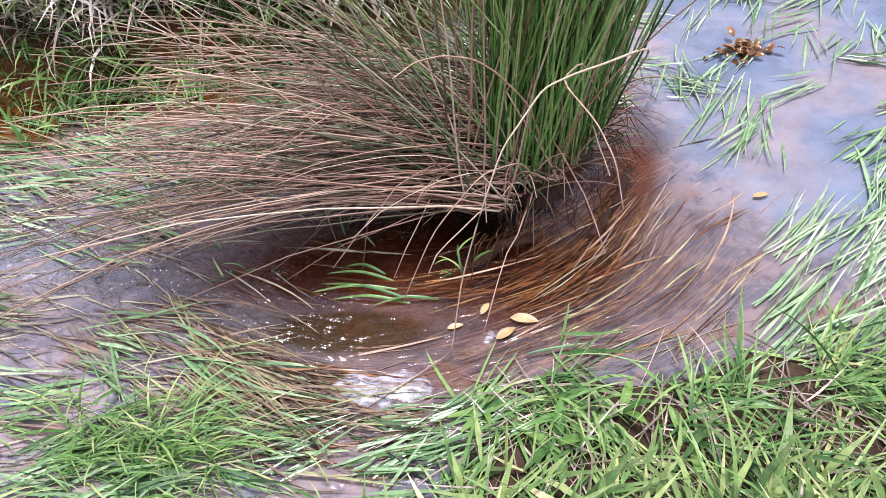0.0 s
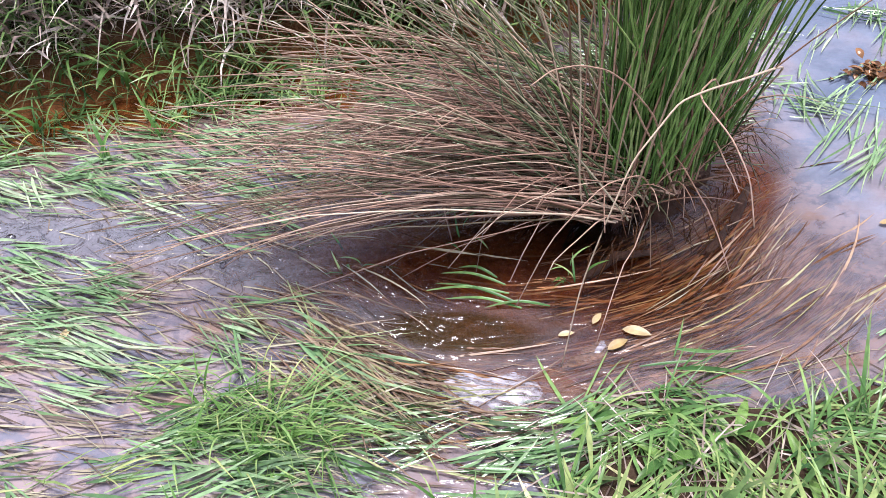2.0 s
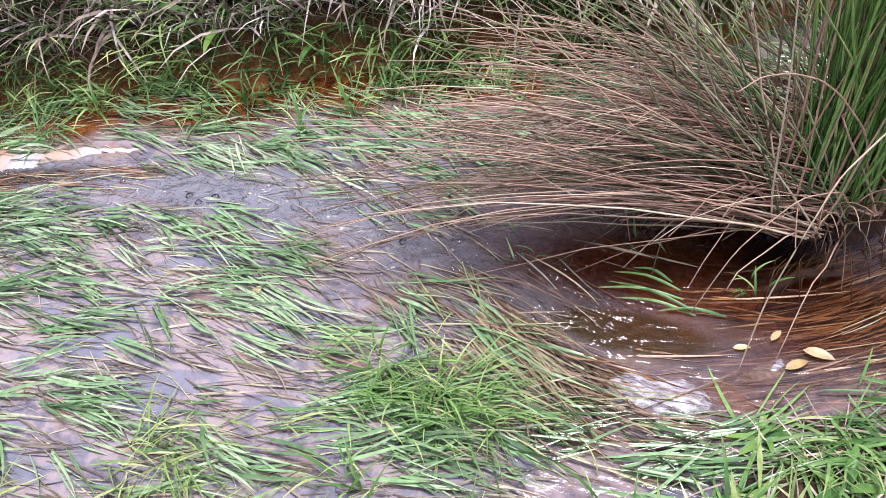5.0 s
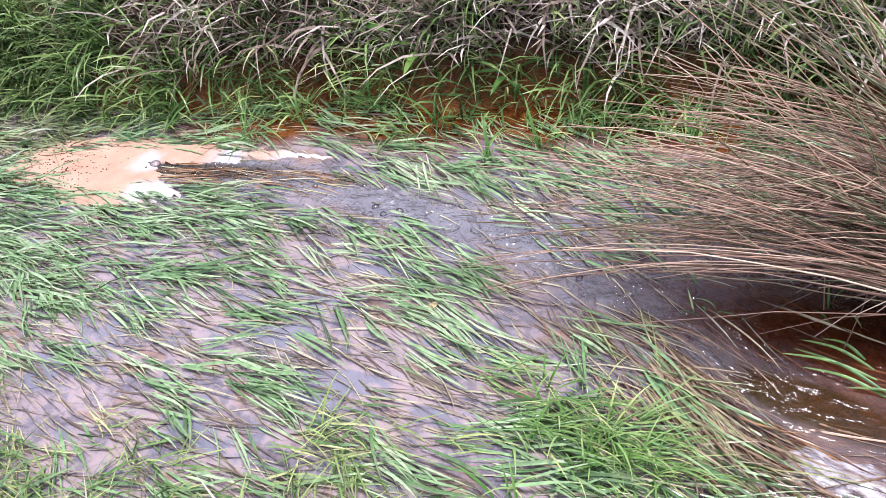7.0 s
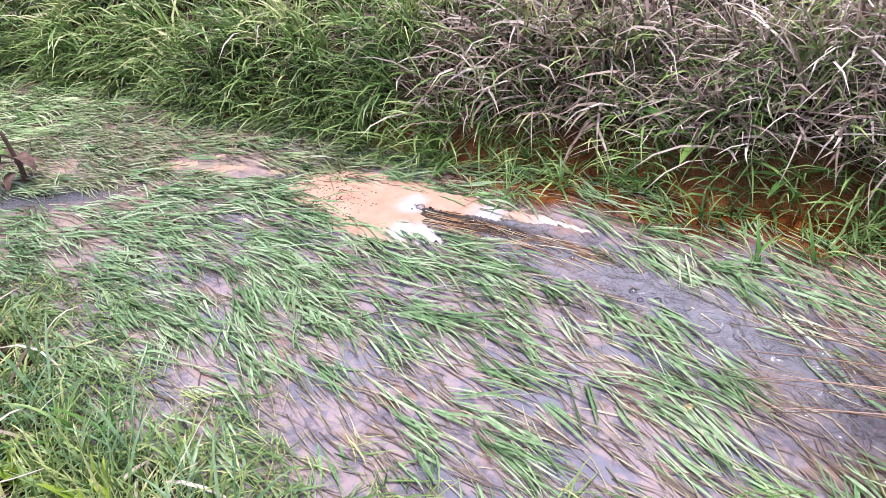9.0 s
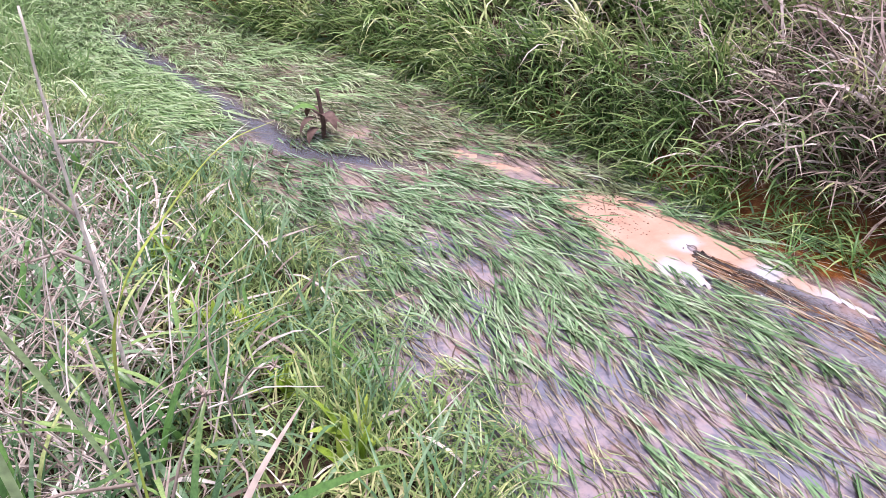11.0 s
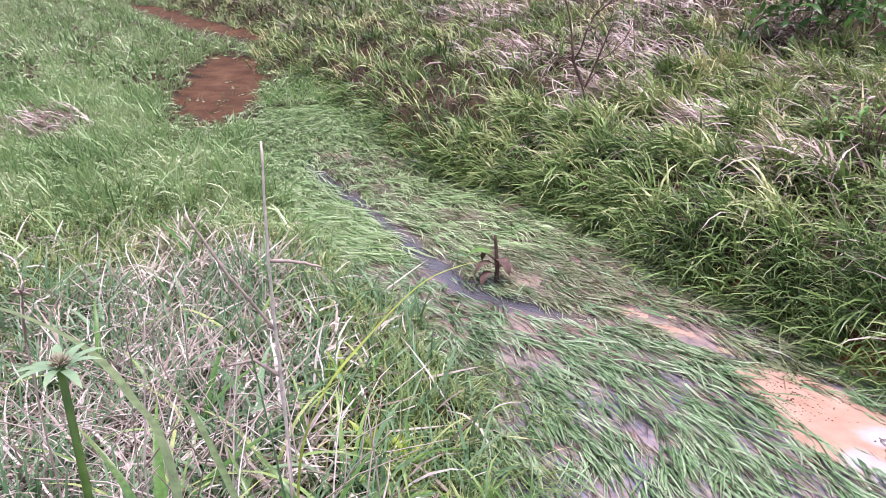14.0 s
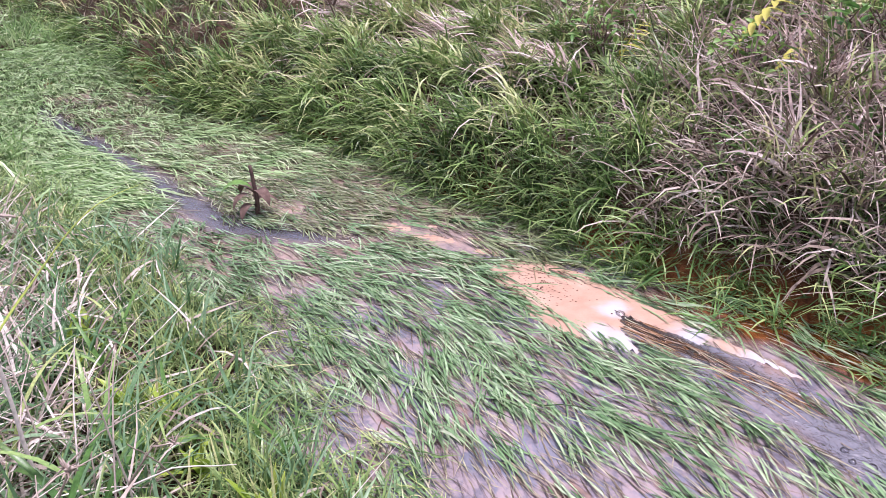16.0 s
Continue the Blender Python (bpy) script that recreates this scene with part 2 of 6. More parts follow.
def water_material():
    """Shallow, cloudy water: a skin that mirrors the sky, silt hanging in it, and the bed showing through where it is
    clear. Some reflected sky is also put into the body colour.
    """
    m, n, l = material("stream_water")
    murk = n.new("ShaderNodeAttribute")
    murk.attribute_name = "murk"
    patch = noise_tex(n, l, 8.0, 7.0, 0.7)
    fine = noise_tex(n, l, 26.0, 4.0, 0.6)
    # The slate-blue low stops put reflected sky among the silt's pinks.
    silt = ramp(n, [(0.38, (0.13, 0.125, 0.155)), (0.43, (0.20, 0.19, 0.235)), (0.47, (0.25, 0.225, 0.262)), (0.50, (0.345, 0.29, 0.315)), (0.6, (0.385, 0.305, 0.31)), (0.72, (0.36, 0.22, 0.155))])
    l.new(math_node(n, l, "ADD", math_node(n, l, "MULTIPLY", patch.outputs["Fac"], 0.7), math_node(n, l, "MULTIPLY", fine.outputs["Fac"], 0.3)), silt.inputs["Fac"])
    bp = n.new("ShaderNodeBump")
    bp.inputs["Strength"].default_value = 1.0
    run, lower, down, aside, ooze = (n.new("ShaderNodeAttribute") for _ in range(5))
    run.attribute_name, lower.attribute_name, down.attribute_name, aside.attribute_name, ooze.attribute_name = "run", "lower", "down", "aside", "ooze"
    # Ripples follow the current: broken wavelets in the channel, long streaks below the bend.
    lines = n.new("ShaderNodeCombineXYZ")
    l.new(down.outputs["Fac"], lines.inputs["X"])
    l.new(aside.outputs["Fac"], lines.inputs["Y"])
    calm = noise_tex(n, l, 22.0, 4.0, 0.55, stretch=(0.55, 1.3, 1.0))
    wavelet = noise_tex(n, l, 19.0, 3.0, 0.55, lines.outputs[0], (0.8, 1.1, 1.0))
    wavelet.inputs["Distortion"].default_value = 0.8
    streak = noise_tex(n, l, 26.0, 3.0, 0.55, lines.outputs[0], (0.22, 1.1, 1.0))
    crest = math_node(n, l, "SUBTRACT", 0.5, math_node(n, l, "ABSOLUTE", math_node(n, l, "SUBTRACT", wavelet.outputs["Fac"], 0.5)))
    crest = math_node(n, l, "ADD", math_node(n, l, "MULTIPLY", crest, 1.6), math_node(n, l, "MULTIPLY", wavelet.outputs["Fac"], 0.5))
    quick = mixrgb(n, l, lower.outputs["Fac"], crest, streak.outputs["Fac"])
    rip = mixrgb(n, l, run.outputs["Fac"], calm.outputs["Fac"], quick)
    l.new(rip, bp.inputs["Height"])
    l.new(math_node(n, l, "ADD", math_node(n, l, "MULTIPLY", run.outputs["Fac"], math_node(n, l, "SUBTRACT", 0.022, math_node(n, l, "MULTIPLY", lower.outputs["Fac"], 0.0195))), 0.006), bp.inputs["Distance"])
    # Pool colour: the sky's blue reflection put into it, browning to silt.
    sky_silt = ramp(n, [(0.35, (0.12, 0.17, 0.26)), (0.5, (0.16, 0.205, 0.29)), (0.58, (0.24, 0.225, 0.265)), (0.7, (0.30, 0.24, 0.235))])
    pool_mottle = noise_tex(n, l, 2.4, 3.0, 0.5)
    l.new(pool_mottle.outputs["Fac"], sky_silt.inputs["Fac"])
    pool_sky = n.new("ShaderNodeAttribute")
    pool_sky.attribute_name = "pool_sky"
    deep = n.new("ShaderNodeAttribute")
    deep.attribute_name = "deep"
    warm = n.new("ShaderNodeAttribute")
    warm.attribute_name = "warm"
    tan = ramp(n, [(0.38, (0.17, 0.14, 0.145)), (0.46, (0.32, 0.245, 0.215)), (0.56, (0.42, 0.31, 0.26)), (0.7, (0.44, 0.28, 0.19))])
    l.new(patch.outputs["Fac"], tan.inputs["Fac"])
    # Blue-grey patches of reflected sky are mixed into the colour by noise.
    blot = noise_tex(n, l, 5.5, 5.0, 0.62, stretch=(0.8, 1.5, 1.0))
    sky_patch = ramp(n, [(0.53, (0, 0, 0)), (0.57, (0.85, 0.85, 0.85))])
    l.new(blot.outputs["Fac"], sky_patch.inputs["Fac"])
    stain = ramp(n, [(0.36, (0.6, 0.6, 0.6)), (0.42, (0, 0, 0))])
    l.new(blot.outputs["Fac"], stain.inputs["Fac"])
    bed = mixrgb(n, l, sky_patch.outputs["Color"], silt.outputs["Color"], (0.21, 0.222, 0.285))
    bed = mixrgb(n, l, stain.outputs["Color"], bed, (0.33, 0.19, 0.12))
    bed = mixrgb(n, l, warm.outputs["Fac"], bed, tan.outputs["Color"])
    tint = mixrgb(n, l, pool_sky.outputs["Fac"], bed, sky_silt.outputs["Color"])
    tint = mixrgb(n, l, deep.outputs["Fac"], tint, mixrgb(n, l, warm.outputs["Fac"], (0.26, 0.265, 0.31), (0.125, 0.13, 0.155)))
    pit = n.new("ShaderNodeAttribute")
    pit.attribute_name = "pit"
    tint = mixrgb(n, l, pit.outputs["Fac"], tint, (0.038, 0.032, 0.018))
    rusty = ramp(n, [(0.35, (0.12, 0.035, 0.012)), (0.6, (0.34, 0.125, 0.035))])
    l.new(fine.outputs["Fac"], rusty.inputs["Fac"])
    tint = mixrgb(n, l, ooze.outputs["Fac"], tint, rusty.outputs["Color"])
    clear = n.new("ShaderNodeBsdfTransparent")
    clear.inputs["Color"].default_value = (0.74, 0.56, 0.4, 1)
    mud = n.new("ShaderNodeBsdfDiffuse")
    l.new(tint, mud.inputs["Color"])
    l.new(bp.outputs[0], mud.inputs["Normal"])
    body = n.new("ShaderNodeMixShader")
    amount = math_node(n, l, "MULTIPLY", murk.outputs["Fac"], math_node(n, l, "ADD", math_node(n, l, "MULTIPLY", patch.outputs["Fac"], 0.7), 0.45))
    l.new(amount, body.inputs[0])
    l.new(clear.outputs[0], body.inputs[1])
    l.new(mud.outputs[0], body.inputs[2])
    gl = n.new("ShaderNodeBsdfGlossy")
    gl.inputs["Roughness"].default_value = 0.1
    l.new(bp.outputs[0], gl.inputs["Normal"])
    fr = n.new("ShaderNodeFresnel")
    fr.inputs["IOR"].default_value = 1.42
    l.new(bp.outputs[0], fr.inputs["Normal"])
    top = n.new("ShaderNodeMixShader")
    l.new(fr.outputs[0], top.inputs[0])
    l.new(body.outputs[0], top.inputs[1])
    l.new(gl.outputs[0], top.inputs[2])
    o = n.new("ShaderNodeOutputMaterial")
    l.new(top.outputs[0], o.inputs["Surface"])
    return m


# ---- the lie of the land ----
RNG = np.random.default_rng(7)
LEFT = ((-60, -9), (-21, -4.9), (-14, -2.3), (-12.731, -2.178), (-10.857, -2.246), (-8.884, -2.003), (-8.386, -1.43), (-6.757, -1.121), (-5.137, -0.693), (-4.219, -0.409), (-3.573, -0.112), (-2.403, -0.059), (-1.924, 0.046), (-1.441, 0.176), (-0.952, 0.373),
        (-0.564, 0.488), (-0.232, 0.592), (-0.089, 0.714), (-0.027, 0.9), (0.067, 0.97), (0.286, 1.02), (0.503, 1.1), (0.907, 1.15), (1.573, 1.29), (2.4, 1.7), (3.0, 2.4), (3.4, 3.3), (80, 3.3))
RIGHT = ((-60, -8), (-21, -4.0), (-14.5, -1.2), (-12.757, -1.388), (-11.351, -1.143), (-9.491, -0.443), (-7.176, 0.126), (-6.458, 0.336), (-5.483, 0.875), (-4.706, 1.138), (-3.695, 1.327), (-2.954, 1.513), (-2.264, 1.703), (-1.891, 1.864),
         (-1.253, 2.033), (-0.886, 2.081), (-0.304, 2.263), (0.282, 2.667), (0.987, 3.278), (2, 3.7), (3.4, 3.32), (80, 3.32))
FLOW = ((-9.958, -1.246, 30), (-7.076, -0.928, 8), (-6.979, 0.172, 10), (-4.674, -0.436, 26), (-4.603, 0.786, 21), (-3.762, 0.291, 16), (-3.379, 0.714, 22), (-2.563, 1.505, 8), (-2.167, 0.99, 3), (-1.861, 0.901, 5), (-2.148, 0.56, -2), (-1.373, 1.24, -10),
        (-1.359, 1.063, -3), (-1.653, 0.455, 4), (-0.751, 1.155, -24), (-0.989, 1.257, -20), (-0.511, 1.157, -40), (-0.191, 1.086, 20), (0.048, 1.064, 21), (0.554, 1.234, 43), (0.497, 1.999, -22), (-0.776, 0.896, 15), (-1.245, 1.598, -25), (0.265, 1.339, 55), (-0.293, 0.85, 12))
CHANNEL = ((-6.989, -0.658), (-6.601, -0.565), (-5.95, -0.339), (-5.263, -0.174), (-4.031, 0.181), (-3.765, 0.441), (-2.985, 0.971), (-2.37, 1.271), (-2.0, 1.36), (-1.5, 1.39), (-1.1, 1.375), (-0.86, 1.315), (-0.66, 1.26), (-0.47, 1.18), (-0.35, 1.085), (-0.028, 1.124), (0.361, 1.254), (0.693, 1.599), (1.27, 2.267), (2.5, 3.4))


def piecewise(points, x):
    p = np.array(points)
    return np.interp(x, p[:, 0], p[:, 1])


def left_edge(x):
    return piecewise(LEFT, x) + 0.045 * np.sin(6.3 * x + 1) + 0.025 * np.sin(15.1 * x)


def right_edge(x):
    return piecewise(RIGHT, x) + 0.04 * np.sin(5.1 * x) + 0.02 * np.sin(13.7 * x + 2)


def wobble(x, y, f=1.0):
    return (np.sin(2.1 * f * x + 1.3 * f * y + 0.7) + np.sin(-1.3 * f * x + 2.9 * f * y + 2.1) + 0.6 * np.sin(4.7 * f * x - 3.1 * f * y) + 0.5 * np.sin(5.9 * f * y + 3.7 * f * x + 4.0)) / 3.1


def rise(x):
    """The stream's own level: nearly flat, climbing further up the valley."""
    return 0.07 * np.maximum(0, -6 - x) - 0.02 / (1 + np.exp(-(x + 0.42) * 18))


def channel_distance(x, y):
    p = np.array(CHANNEL)
    best = np.full(np.shape(x), 9.0)
    for a, b in zip(p[:-1], p[1:]):
        d = b - a
        s = np.clip(((x - a[0]) * d[0] + (y - a[1]) * d[1]) / (d @ d), 0, 1)
        best = np.minimum(best, np.hypot(x - a[0] - s * d[0], y - a[1] - s * d[1]))
    return best


def channel_frame(x, y):
    """Distance down the channel and aside of it."""
    p = np.array(CHANNEL)
    k = np.linspace(0, len(p) - 1, 140)
    p = np.stack([np.interp(k, np.arange(len(p)), p[:, c]) for c in (0, 1)], 1)
    for _ in range(30):
        p[1:-1] = 0.25 * p[:-2] + 0.5 * p[1:-1] + 0.25 * p[2:]
    run = np.r_[0, np.cumsum(np.hypot(*np.diff(p, axis=0).T))]
    best, s_at, d_at = np.full(np.shape(x), 99.0), np.zeros(np.shape(x)), np.zeros(np.shape(x))
    for i, (a, b) in enumerate(zip(p[:-1], p[1:])):
        d = b - a
        ln = math.hypot(*d)
        s = np.clip(((x - a[0]) * d[0] + (y - a[1]) * d[1]) / (ln * ln), 0, 1)
        ox, oy = x - a[0] - s * d[0], y - a[1] - s * d[1]
        r = np.hypot(ox, oy)
        near = r < best
        best = np.where(near, r, best)
        s_at = np.where(near, run[i] + s * ln, s_at)
        d_at = np.where(near, np.sign(d[0] * oy - d[1] * ox) * r, d_at)
    return s_at, d_at


def flow(x, y):
    """Which way the current combs the grass, in radians."""
    sx, sy, w0 = 0.0, 0.0, 1e-9
    for cx, cy, ang in FLOW:
        w = 1 / ((x - cx) ** 2 + (y - cy) ** 2 + 0.02) ** 1.5
        sx, sy = sx + w * math.cos(radians(ang)), sy + w * math.sin(radians(ang))
    return np.arctan2(sy, sx)


MUD_POOL = ((-7.856, -2.11), (-7.859, -1.783), (-8.735, -1.785), (-9.502, -2.136), (-10.03, -2.156), (-10.837, -2.18), (-12.735, -2.13), (-12.643, -1.452), (-10.538, -1.242), (-9.559, -1.259), (-8.559, -1.457))
MUD_RILL = ((-21, -4.7), (-16.5, -2.6), (-14.6, -1.4))


def in_polygon(x, y, poly):
    hit = np.zeros(np.shape(x), bool)
    for (x0, y0), (x1, y1) in zip(poly, (*poly[1:], poly[0])):
        hit ^= ((y0 > y) != (y1 > y)) & (x < (x1 - x0) * (y - y0) / (y1 - y0 + 1e-12) + x0)
    return hit


def muddy(x, y):
    """The bare mud hollows up the valley."""
    m = in_polygon(x + 0.35 * wobble(x, y, 3), y + 0.17 * wobble(y, x, 3.5), MUD_POOL)
    for a, b in zip(MUD_RILL[:-1], MUD_RILL[1:]):
        dx, dy = b[0] - a[0], b[1] - a[1]
        s = np.clip(((x - a[0]) * dx + (y - a[1]) * dy) / (dx * dx + dy * dy), 0, 1)
        m = m | (np.hypot(x - a[0] - s * dx, y - a[1] - s * dy) < 0.28)
    return m


def mound(x, y):
    """Tussocks of the far bank, from -1 in the hollows to 1 on top."""
    return np.clip(1.25 * wobble(x + 0.2 * wobble(y, x, 1.3), y * 1.15, 3.1) * np.where(x < -7, 0.8, 1.0), -1, 1)


def before_mud(x, y):
    """The low, trodden growth on the downstream side of the mud."""
    return muddy(x - 0.25, y) | muddy(x - 0.55, y) | muddy(x - 0.9, y)


def height(x, y):
    """The ground's height anywhere."""
    x, y = np.asarray(x, float), np.asarray(y, float)
    lo, hi = left_edge(x), right_edge(x)
    dl, dr = lo - y, y - hi
    wet_depth = 0.035 + 0.02 * wobble(x, y, 3.0) + 0.13 * np.exp(-(channel_distance(x, y) / 0.16) ** 2)
    wet_depth = wet_depth + 0.16 / (1 + np.exp(-((x - 0.55) * 3 + (y - 1.7) * 2) * 3))
    edge = np.clip(np.minimum(-dl, -dr) / 0.12, 0, 1) * np.clip((x + 7.6) / 0.4, -0.15, 1)
    bed = -wet_depth * edge
    dl, dr = np.maximum(dl, 0), np.maximum(dr, 0)
    left = 0.09 * (1 - np.exp(-dl / 0.35)) + 0.025 * np.minimum(dl, 12)
    right = 0.25 * (1 - np.exp(-(dr / 0.16) ** 1.3)) + 0.17 * np.minimum(dr, 14)
    bump = 0.035 * wobble(x, y, 1.7) * np.clip((dl + dr) / 0.5, 0, 1) + 0.1 * mound(x, y) * np.clip((dr - 0.12) / 0.3, 0, 1)
    return rise(x) + bed + left + right + bump


def mesh_from(name, verts, faces, mat, attrs=None):
    me = bpy.data.meshes.new(name)
    me.from_pydata(verts, [], faces)
    if mat:
        me.materials.append(mat)
    for key, values in (attrs or {}).items():
        a = me.attributes.new(key, "FLOAT", "POINT")
        a.data.foreach_set("value", np.asarray(values, np.float32))
    me.polygons.foreach_set("use_smooth", np.ones(len(me.polygons), bool))
    me.update()
    return me


def grid_faces(nx, ny):
    i, j = np.meshgrid(np.arange(nx - 1), np.arange(ny - 1), indexing="ij")
    a = (i * ny + j).ravel()
    return np.stack([a, a + ny, a + ny + 1, a + 1], 1).tolist()


def part(name, me, parent, label="", m=None):
    ob = new(name, me)
    ob.parent = parent
    if m is not None:
        ob.matrix_basis = m
    if label:
        tagged(ob, label)
    return ob


def build_ground():
    xs = np.r_[-400, -250, -150, -90, -60, -40, np.arange(-30, -14, 0.35), np.arange(-14, -8, 0.09), np.arange(-8, 2.6, 0.045), np.arange(2.8, 8, 0.6), 12, 20, 40, 90, 200, 400]
    ys = np.r_[-400, -200, -90, -40, -20, np.arange(-12, -2.5, 0.45), np.arange(-2.5, 3.6, 0.045), np.arange(3.8, 16, 0.5), 22, 40, 90, 200, 400]
    X, Y = np.meshgrid(xs, ys, indexing="ij")
    Z = height(X, Y)
    lo, hi = left_edge(X), right_edge(X)
    wet = np.clip(np.minimum(Y - lo - 0.12, hi + 0.02 - Y) / 0.15 + 0.8, 0, 1)
    wet = np.where(X < -7.7, 0.2 * muddy(X, Y), wet)
    me = mesh_from("ground", np.stack([X, Y, Z], -1).reshape(-1, 3).tolist(), grid_faces(len(xs), len(ys)), ground_material(), {"wet": wet.ravel()})
    tagged(new("ground", me), "brown muddy soil of a grassy stream bed and banks", "ground", kind="structure")


def build_water():
    xs = np.r_[np.arange(-7.7, -3, 0.05), np.arange(-3, -2.4, 0.016), np.arange(-2.4, -0.25, 0.008), np.arange(-0.25, 1.8, 0.016), np.arange(1.8, 3.45, 0.06)]
    v = np.linspace(0, 1, 170)
    X = np.repeat(xs[:, None], len(v), 1)
    lo, hi = left_edge(xs) - 0.35, right_edge(xs) + 0.35
    # Rows crowd together where the quick water runs.
    fine = np.linspace(0, 1, 900)
    Y = []
    for x, a, b in zip(xs, lo, hi):
        y = a + (b - a) * fine
        near = np.cumsum(1 + 7 * np.exp(-((y - piecewise(CHANNEL, x)) / 0.1) ** 2))
        Y.append(np.interp(v, (near - near[0]) / (near[-1] - near[0]), y))
    Y = np.array(Y)
    ch = channel_distance(X, Y)
    run = np.exp(-(ch / 0.17) ** 2)
    boil = np.exp(-((X + 0.48) ** 2 + (Y - 1.12) ** 2) / 0.045)
    ang = flow(X, Y)
    u, w = X * np.cos(ang) + Y * np.sin(ang), -X * np.sin(ang) + Y * np.cos(ang)
    near = 1 / (1 + np.exp((-4.5 - X) * 3))
    Z = rise(X) + near * (0.002 * wobble(u, w * 1.6, 9.0) + (0.0006 + 0.0024 * run * (X < -0.25)) * wobble(u, w * 1.5, 27.0) + 0.0008 * run * (X < -0.25) * wobble(w * 1.2, u, 47.0) + boil * (0.002 * wobble(X, Y, 14.0) + 0.0006 * wobble(Y, X, 31.0)))
    down, aside = channel_frame(X, Y)
    lap = np.exp(-(ch / 0.1) ** 2) * np.clip((X + 2.5) / 0.3, 0, 1) * np.clip((-0.42 - X) / 0.12, 0, 1)
    warp = 0.03 * wobble(down, aside, 11.0)
    Z += lap * (0.0062 * (0.5 - np.abs(wobble(down * 1.3 + warp, aside * 0.8 + 0.5 * warp, 24.0))) + 0.0024 * (0.5 - np.abs(wobble(aside + warp, down, 41.0))))
    Z += 0.006 * np.exp(-(((X + 0.21) / 0.085) ** 2 + ((Y - 1.01) / 0.05) ** 2))
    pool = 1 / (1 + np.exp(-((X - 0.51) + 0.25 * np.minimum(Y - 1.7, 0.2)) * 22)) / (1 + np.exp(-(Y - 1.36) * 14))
    # The rushes' shade is put into the water by thinning murk beneath them.
    rushes = np.exp(-(((X + 0.2) / 0.52) ** 2 + ((Y - 1.34) / 0.25) ** 2))
    lower = 1 / (1 + np.exp(-(X + 0.4) * 10))
    murk = 0.92 - 0.15 * run - 0.26 * lower - 0.9 * rushes + 0.7 * pool - 0.75 * np.exp(-(((X - 0.36 - 0.35 * (Y - 1.6)) / 0.07) ** 2 + ((Y - 1.6) / 0.22) ** 2))
    back = np.clip((Y - (right_edge(X) - 0.3) - 0.06 * wobble(X, Y, 9)) / 0.12, 0, 1) * np.clip((-0.55 - X) / 0.15, 0, 1) * np.clip((X + 2.6) / 0.2, 0, 1)
    murk = np.clip(murk - 0.35 * back, 0.02, 1)
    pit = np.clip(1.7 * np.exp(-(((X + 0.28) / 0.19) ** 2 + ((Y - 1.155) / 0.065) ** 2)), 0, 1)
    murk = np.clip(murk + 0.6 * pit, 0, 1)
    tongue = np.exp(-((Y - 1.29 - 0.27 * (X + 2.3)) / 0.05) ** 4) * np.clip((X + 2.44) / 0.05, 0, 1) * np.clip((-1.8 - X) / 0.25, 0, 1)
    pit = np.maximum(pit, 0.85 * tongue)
    bend = (X > -0.5) * np.exp(-(np.minimum(ch, 9) / 0.36) ** 4) * (1 - pool)
    quick = np.clip(np.exp(-(ch / 0.13) ** 4) * (X < -0.3) * (X > -2.5) + 0.5 * run * (X <= -2.5) + 0.8 * bend, 0, 1)
    me = mesh_from("water", np.stack([X, Y, Z], -1).reshape(-1, 3).tolist(), grid_faces(len(xs), len(v)), water_material(), {"murk": murk.ravel(), "run": quick.ravel(), "lower": lower.ravel(), "down": down.ravel(), "aside": aside.ravel(), "ooze": back.ravel(), "pit": pit.ravel(), "warm": np.clip((-2.9 - X) / 0.6, 0, 1).ravel(), "pool_sky": np.clip(0.9 * pool, 0, 1).ravel(), "deep": np.clip(1.1 * np.exp(-(ch / np.where(X < -3.4, 0.11, 0.085)) ** 2) * (X < -0.3) * (1 - np.clip((X + 3.7) / 0.2, 0, 1) * np.clip((-2.42 - X) / 0.08, 0, 1)), 0, 1).ravel()})
    tagged(new("water", me), "shallow cloudy rust-brown stream water with ripples", "water", kind="structure")


build_ground()
build_water()


